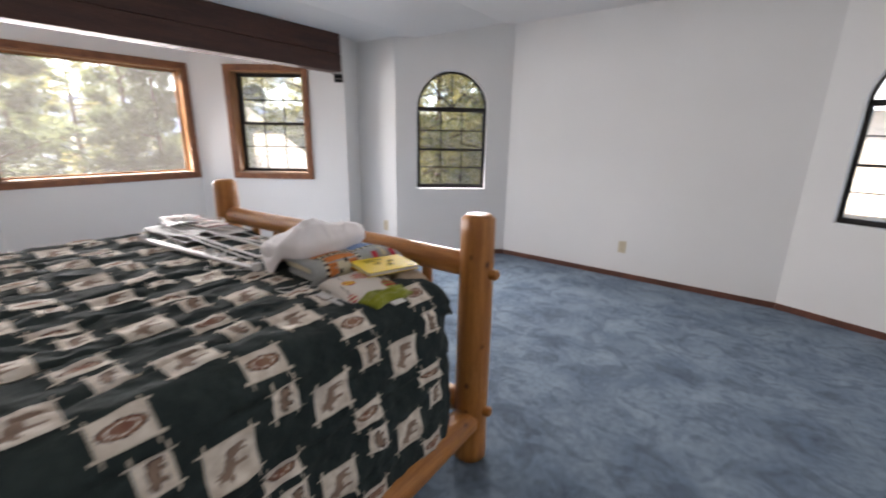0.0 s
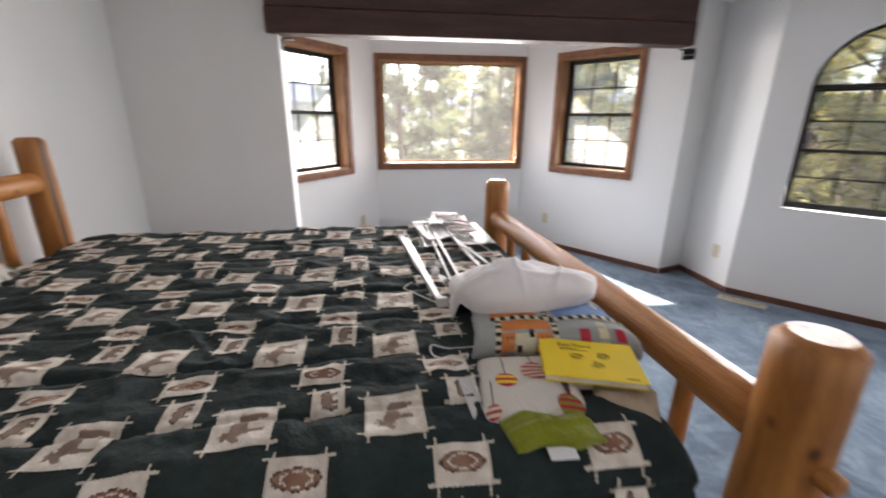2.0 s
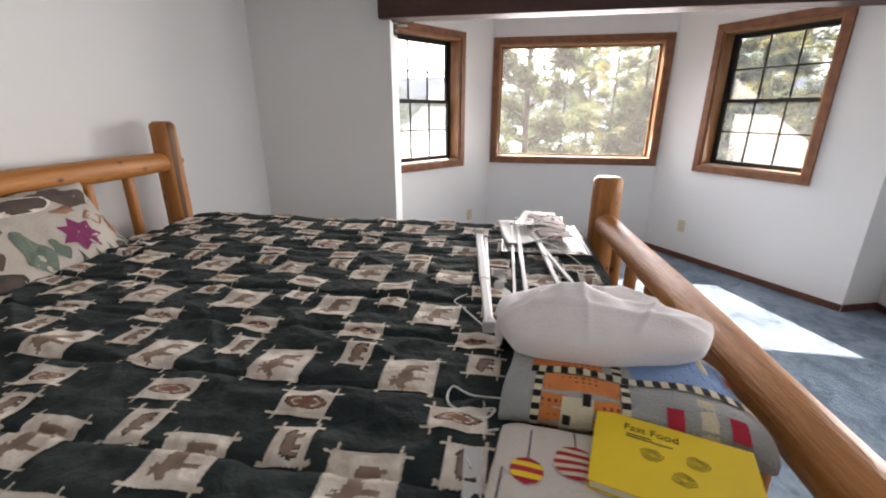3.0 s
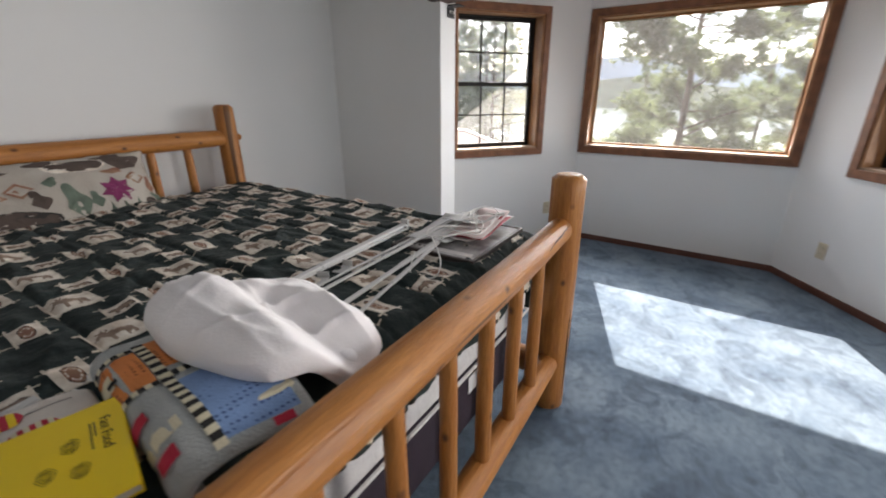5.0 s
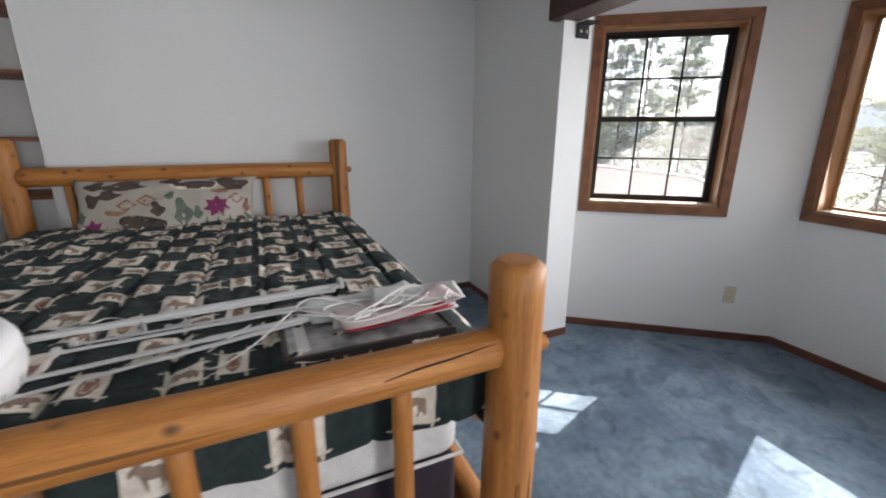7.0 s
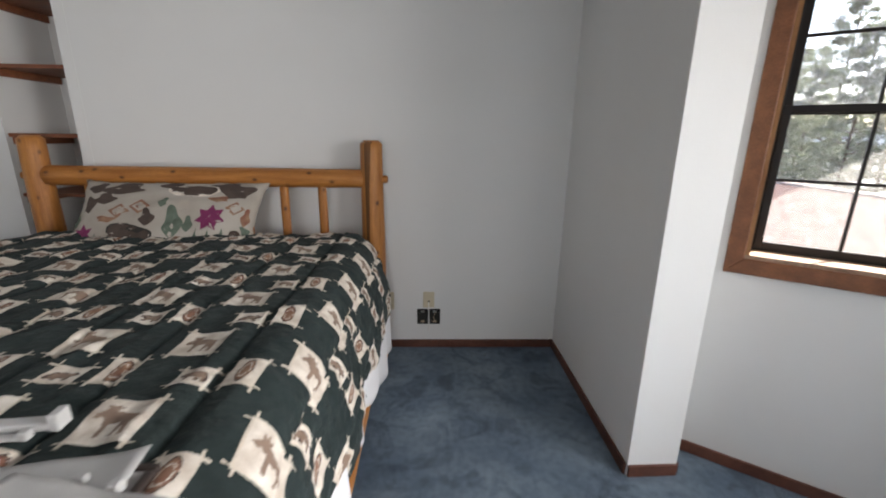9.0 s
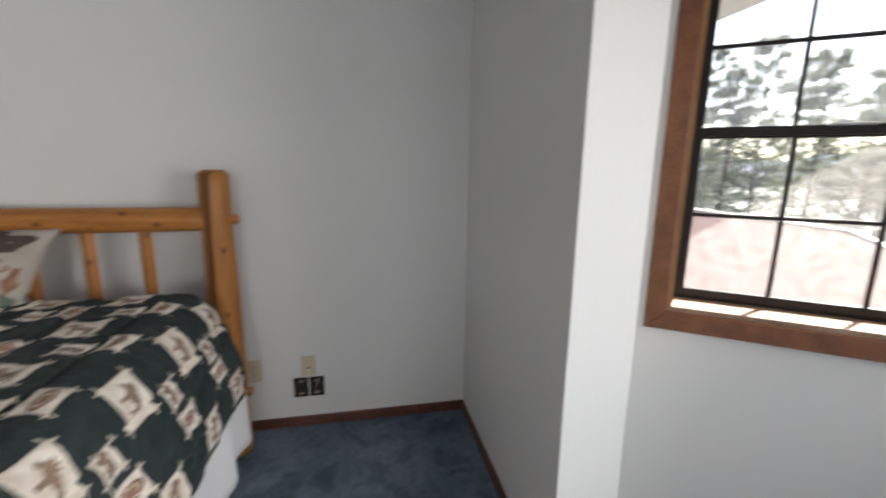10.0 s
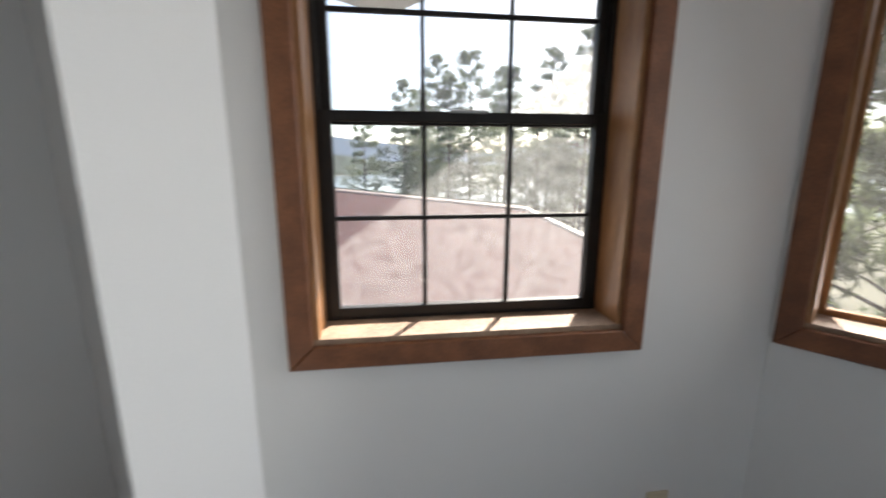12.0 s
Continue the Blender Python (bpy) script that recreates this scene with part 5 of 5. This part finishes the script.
bauble(0.42, 0.58, 0.15, 9)
bauble(0.55, 0.26, 0.11, 5, YELLOW)
bauble(0.90, 0.10, 0.07, 5)
bauble(0.86, 0.80, 0.12, 7, LIME)
part("print_grey", grid_surface(lambda s, t: towel_pt(0.30 + 0.5 * s, 0.82 + (t - 0.5) * 0.08 * math.sin(math.pi * s), 0.002), 8, 2), GREYBROWN, towel)
lime = finish("lime_cloth", soft_form(0, 0, 0, lambda x, y, e: (x * 0.036 + 0.006 * math.sin(y * 5), y * 0.085 + 0.01 * x, max(0.006, e * (0.026 + 0.010 * (1 - abs(math.sin(x * 3 + 0.5 * math.sin(y * 3)))) ** 2 + 0.008 * noise.noise(Vector((x * 2, y * 3, 1)))))), 30, 34), LIME, smooth=True)
lime.matrix_world = BED @ pose(0.764, 0.762, BEDTOP - 0.006, 0, 6, -4)
tagged(lime, "crumpled lime green terry cloth with a white tag", "cloth")
part("tag", box(0.036, 0.062, -0.02, 0.030, 0.005, 0.008, 0.001), WHITECLOTH, lime, "white cloth tag")
bag = finish("beige_bag", soft_form(0, 0, 0, lambda x, y, e: (x * 0.065, y * 0.050 * (1 + 0.1 * x), max(0.004, e * (0.026 + 0.006 * noise.noise(Vector((x * 3, y * 3, 2)))))), 24, 24), BEIGE, smooth=True)
bag.matrix_world = BED @ pose(0.690, 0.955, BEDTOP - 0.008, 0, 4, 60)
tagged(bag, "small beige woven bag under the yellow book", "bag")

# yellow book
book = empty("book", BED @ pose(0.662, 0.787, 0.870, 3, 2, 75) @ Matrix.Diagonal((1.1, 1.08, 1, 1)), "yellow paperback cookbook lying on the folded cloths", "book")
part("pages", box(0.003, 0.188, 0.002, 0.128, 0.001, 0.012), PAGES, book, "cream page block")
part("back_cover", box(0, 0.190, 0, 0.130, -0.0012, 0.0008, 0.0004, 1), YELLOW, book)
part("front_cover", box(0, 0.190, 0, 0.130, 0.0122, 0.0145, 0.0005, 1), YELLOW, book, "yellow front cover")
part("spine", box(0, 0.190, 0.1285, 0.1305, 0.0008, 0.0122), YELLOW, book)
fc = bpy.data.curves.new("title", "FONT")
fc.body, fc.size, fc.extrude = "Fast Food", 0.017, 0.0002
fc.materials.append(INK)
tmp = new("title_curve", fc)
dg = bpy.context.evaluated_depsgraph_get()
me = bpy.data.meshes.new_from_object(tmp.evaluated_get(dg))
bpy.data.objects.remove(tmp)
title = new("title", me)
title.parent = book
title.matrix_local = pose(0.036, 0.103, 0.0149)
tagged(title, "dark printed title")
for k, (x, y, w, h) in enumerate(((0.040, 0.0955, 0.030, 0.002), (0.040, 0.091, 0.055, 0.002), (0.150, 0.008, 0.025, 0.003))):
    part("line", box(x, x + w, y, y + h, 0.0146, 0.0149), INK, book)


def drawing(cx, cy, r, seed):
    """A small line drawing: nested uneven rings."""
    bm = bmesh.new()
    for q in (1.0, 0.72, 0.45):
        pts = [(cx + r * q * math.cos(k * math.tau / 18) * (1 + 0.12 * math.sin(k + seed)), cy + 0.72 * r * q * math.sin(k * math.tau / 18) * (1 + 0.12 * math.cos(2 * k + seed)), 0.0148) for k in range(19)]
        tube_mesh(pts, 0.00035, 4, bm)
    for j in range(4):
        tube_mesh([(cx - r * 0.6 + j * r * 0.4, cy - r * 0.4, 0.0148), (cx - r * 0.45 + j * r * 0.4, cy + r * 0.4, 0.0148)], 0.0003, 4, bm)
    part("drawing", bm, INK, book)


for cx, cy, r, sd in ((0.070, 0.070, 0.013, 1), (0.122, 0.078, 0.013, 2), (0.105, 0.046, 0.013, 3)):
    drawing(cx, cy, r, sd)

# picture lying flat, with papers and plastic on it
pic = empty("framed_picture", BED @ pose(-0.572, 0.812, BEDTOP - 0.009, 0, 0, 1), "dark framed picture lying flat under papers", "picture")
for q in ((-0.21, 0.21, -0.165, -0.151), (-0.21, 0.21, 0.151, 0.165), (-0.21, -0.196, -0.151, 0.151), (0.196, 0.21, -0.151, 0.151)):
    part("frame", box(*q, 0.0, 0.024, 0.004, 2), DARKFRAME, pic)
part("print", box(-0.197, 0.197, -0.152, 0.152, 0.008, 0.020), PRINTGREY, pic, "grey print under glass")
part("mat_border", box(0.150, 0.178, -0.135, 0.135, 0.0202, 0.0215), PAPER, pic)
for k in range(5):
    part("line", box(0.158, 0.170, -0.10 + k * 0.022, -0.088 + k * 0.022, 0.0217, 0.0222), DARKFRAME, pic)


def sheet_thing(name, label, cat, m, w, d, material, seed, curl=0.02):
    bm = grid_surface(lambda a, b: Vector(((a - 0.5) * w, (b - 0.5) * d, 0.006 + curl * (abs(a * 2 - 1) ** 2) * 0.5 + curl * 0.7 * noise.noise(Vector((a * 2.5, b * 2.5, seed))))), 18, 14)
    ob = finish(name, bm, material, smooth=True)
    ob.matrix_world = m
    thicken(ob, 0.0012)
    return tagged(ob, label, cat)


pz = BEDTOP + 0.015
sheet_thing("plastic_sleeve", "cloudy plastic sleeve on the framed picture", "packaging", BED @ pose(-0.60, 0.73, pz, 0, 0, 8), 0.34, 0.16, CLEARP, 1)
sheet_thing("paper_sheet", "pale curled paper on the framed picture", "paper", BED @ pose(-0.66, 0.83, pz + 0.006, 0, 3, -6), 0.33, 0.15, PAPER, 2)
sheet_thing("red_card", "red card with curled edge among the papers", "card", BED @ pose(-0.655, 0.870, pz + 0.010, 0, 2, 4), 0.30, 0.10, REDPAPER, 3, 0.016)
sheet_thing("pink_paper", "crumpled pale pink tissue paper on the pile", "paper", BED @ pose(-0.67, 0.845, pz + 0.018, 0, 2, 8), 0.34, 0.13, PINKPAPER, 4, 0.018)
sheet_thing("plastic_wrap", "clear crumpled plastic wrap on the pile", "packaging", BED @ pose(-0.74, 0.79, pz + 0.024, 0, 0, -12), 0.26, 0.14, CLEARP, 5, 0.014)


def rod(p0, p1, r, label="white enamelled curtain rod with end bracket"):
    """A flat white curtain rod with a telescoped half and hooked end."""
    p0, p1 = Vector(p0), Vector(p1)
    d = (p1 - p0)
    m = BED @ Matrix.Translation(p0) @ d.to_track_quat("X", "Z").to_matrix().to_4x4()
    root = empty("curtain_rod", m, label, "curtain rod", "curtain rods")
    ln, r = d.length, r * 0.72
    part("outer_tube", box(0, ln * 0.62, -r, r, -r * 0.5, r * 0.5, r * 0.4, 2), WHITEPLASTIC, root)
    part("inner_tube", box(ln * 0.60, ln, -r * 0.8, r * 0.8, -r * 0.38, r * 0.38, r * 0.3, 2), WHITEPLASTIC, root)
    part("end_bracket", box(ln - 0.004, ln + 0.012, -r * 1.1, r * 1.1, -r * 0.5, r * 1.6, 0.002, 1), CLEARP, root)
    part("end_bracket", box(-0.012, 0.004, -r * 1.1, r * 1.1, -r * 0.5, r * 1.6, 0.002, 1), CLEARP, root)


rz = BEDTOP + 0.012
rod((-0.56, 0.556, rz + 0.004), (0.225, 0.638, rz + 0.004), 0.020)
rod((-0.53, 0.585, rz), (0.18, 0.640, rz), 0.010)
rod((-0.76, 0.710, pz + 0.016), (0.10, 0.735, rz), 0.011)
rod((-0.72, 0.768, pz + 0.020), (0.12, 0.845, rz), 0.013)
rod((-0.46, 0.795, pz + 0.008), (0.12, 0.915, rz), 0.010)
rod((-0.70, 0.690, pz + 0.012), (0.08, 0.700, rz - 0.002), 0.008)
strip = empty("blind_bracket", BED @ pose(0.655, 0.636, BEDTOP + 0.001, 0, 4, 4), "flat white metal blind bracket beside the towel", "bracket")
part("plate", box(-0.065, 0.065, -0.014, 0.014, 0.0, 0.004, 0.001, 1), WHITEPLASTIC, strip)
part("lip", box(-0.065, 0.065, 0.010, 0.014, 0.004, 0.007, 0.001, 1), WHITEPLASTIC, strip)
for k, (x, y, a) in enumerate(((-0.12, 0.655, 10), (-0.02, 0.668, 30))):
    h = empty("rod_clip", BED @ pose(x, y, BEDTOP + 0.002, 0, 0, a), "small grey metal rod clip", "clip", "rod clips")
    part("plate", box(-0.03, 0.03, -0.018, 0.018, 0, 0.003, 0.001, 1), CLEARP, h)
    part("lip", box(-0.03, -0.026, -0.018, 0.018, 0.003, 0.022, 0.001, 1), CLEARP, h)


def cord(ctrl, label):
    ob = finish("cord", tube_mesh(smooth_line(ctrl, 8), 0.0022, 6), CORD, smooth=True)
    ob.matrix_world = BED
    return tagged(ob, label, "cord", "loose cords")


cz = BEDTOP + 0.004
cord([(0.22, 0.63, cz + 0.01), (0.10, 0.56, cz), (0.06, 0.535, cz), (0.0, 0.575, cz), (-0.05, 0.62, cz + 0.01)], "thin white cord curled on the comforter")
cord([(0.46, 0.69, cz), (0.46, 0.62, cz), (0.44, 0.58, cz), (0.49, 0.58, cz), (0.52, 0.64, cz), (0.49, 0.66, cz), (0.52, 0.59, cz), (0.55, 0.57, cz), (0.555, 0.62, cz), (0.54, 0.67, cz)], "thin white cord curled on the comforter")
cord([(0.50, 0.60, cz), (0.57, 0.61, cz), (0.63, 0.632, cz + 0.004)], "thin white cord trailing to a bracket")
rnd = random.Random(3)
for k in range(5):
    c = Vector((-0.50 - 0.06 * k, 0.83 + 0.02 * math.sin(k), pz + 0.040))
    cord([c + Vector((0.09 * math.cos(a * 1.3 + k), 0.07 * math.sin(a * 1.1 + k * 2), 0.012 * math.sin(a * 2))) for a in range(7)], "tangled white cord on the papers")
cord([(-0.40, 0.80, pz + 0.04), (-0.30, 0.90, cz + 0.02), (-0.22, 0.93, cz), (-0.20, 0.86, cz), (-0.30, 0.80, cz + 0.03)], "white cord looping off the papers")

# ---- small wall and floor details ----
hx = wall_place("wall_head", -2.675, -1.15)
cable = empty("cable_plate", HM @ pose(hx, 0, 0.325), "ivory cable plate above an open wall box", "wall plate")
part("plate", box(-0.035, 0.035, -0.006, -0.0008, -0.052, 0.052, 0.003), IVORY, cable)
part("hole", tube_mesh([(0, -0.006, -0.01), (0, -0.0085, -0.01)], 0.006, 10), DARKSLOT, cable)
jb = empty("open_wall_box", HM @ pose(hx, 0, 0.213), "two gang open metal wall box with loose wires", "wall box")
for s in (-1, 1):
    cx = s * 0.038
    bm = bmesh.new()
    for q in ((cx - 0.034, cx - 0.029, -0.05, 0.05), (cx + 0.029, cx + 0.034, -0.05, 0.05), (cx - 0.029, cx + 0.029, -0.05, -0.042), (cx - 0.029, cx + 0.029, 0.042, 0.05)):
        box(q[0], q[1], -0.010, -0.001, q[2], q[3], 0.001, 1, bm)
    part("box_rim", bm, STEEL, jb)
    part("box_back", box(cx - 0.029, cx + 0.029, -0.003, -0.0008, -0.042, 0.042), DARKSLOT, jb, "dark box inside")
    part("ear", box(cx - 0.012, cx + 0.012, -0.009, -0.003, 0.026, 0.040, 0.002, 1), BOLT, jb)
    part("ear", box(cx - 0.012, cx + 0.012, -0.009, -0.003, -0.040, -0.028, 0.002, 1), BEIGE, jb)
part("wire", tube_mesh(smooth_line([(0.0, -0.012, 0.10), (0.0, -0.02, 0.04), (0.002, -0.018, -0.03), (0.0, -0.016, -0.10)], 6), 0.004, 6), CORD, jb)
part("wire", tube_mesh(smooth_line([(0.045, -0.01, 0.03), (0.03, -0.02, 0.0), (0.04, -0.018, -0.02), (0.02, -0.012, -0.03)], 6), 0.002, 6), BEIGE, jb)

reg = empty("floor_register", pose(-2.87, 3.415, 0.0, 0, 0, 41), "flat pale metal floor register in the carpet", "register")
part("frame", box(-0.16, 0.16, -0.05, 0.05, 0.0, 0.006, 0.002, 1), IVORY, reg)
for k in range(14):
    part("slat", box(-0.145 + k * 0.022, -0.137 + k * 0.022, -0.038, 0.038, 0.006, 0.009), DARKSLOT, reg)
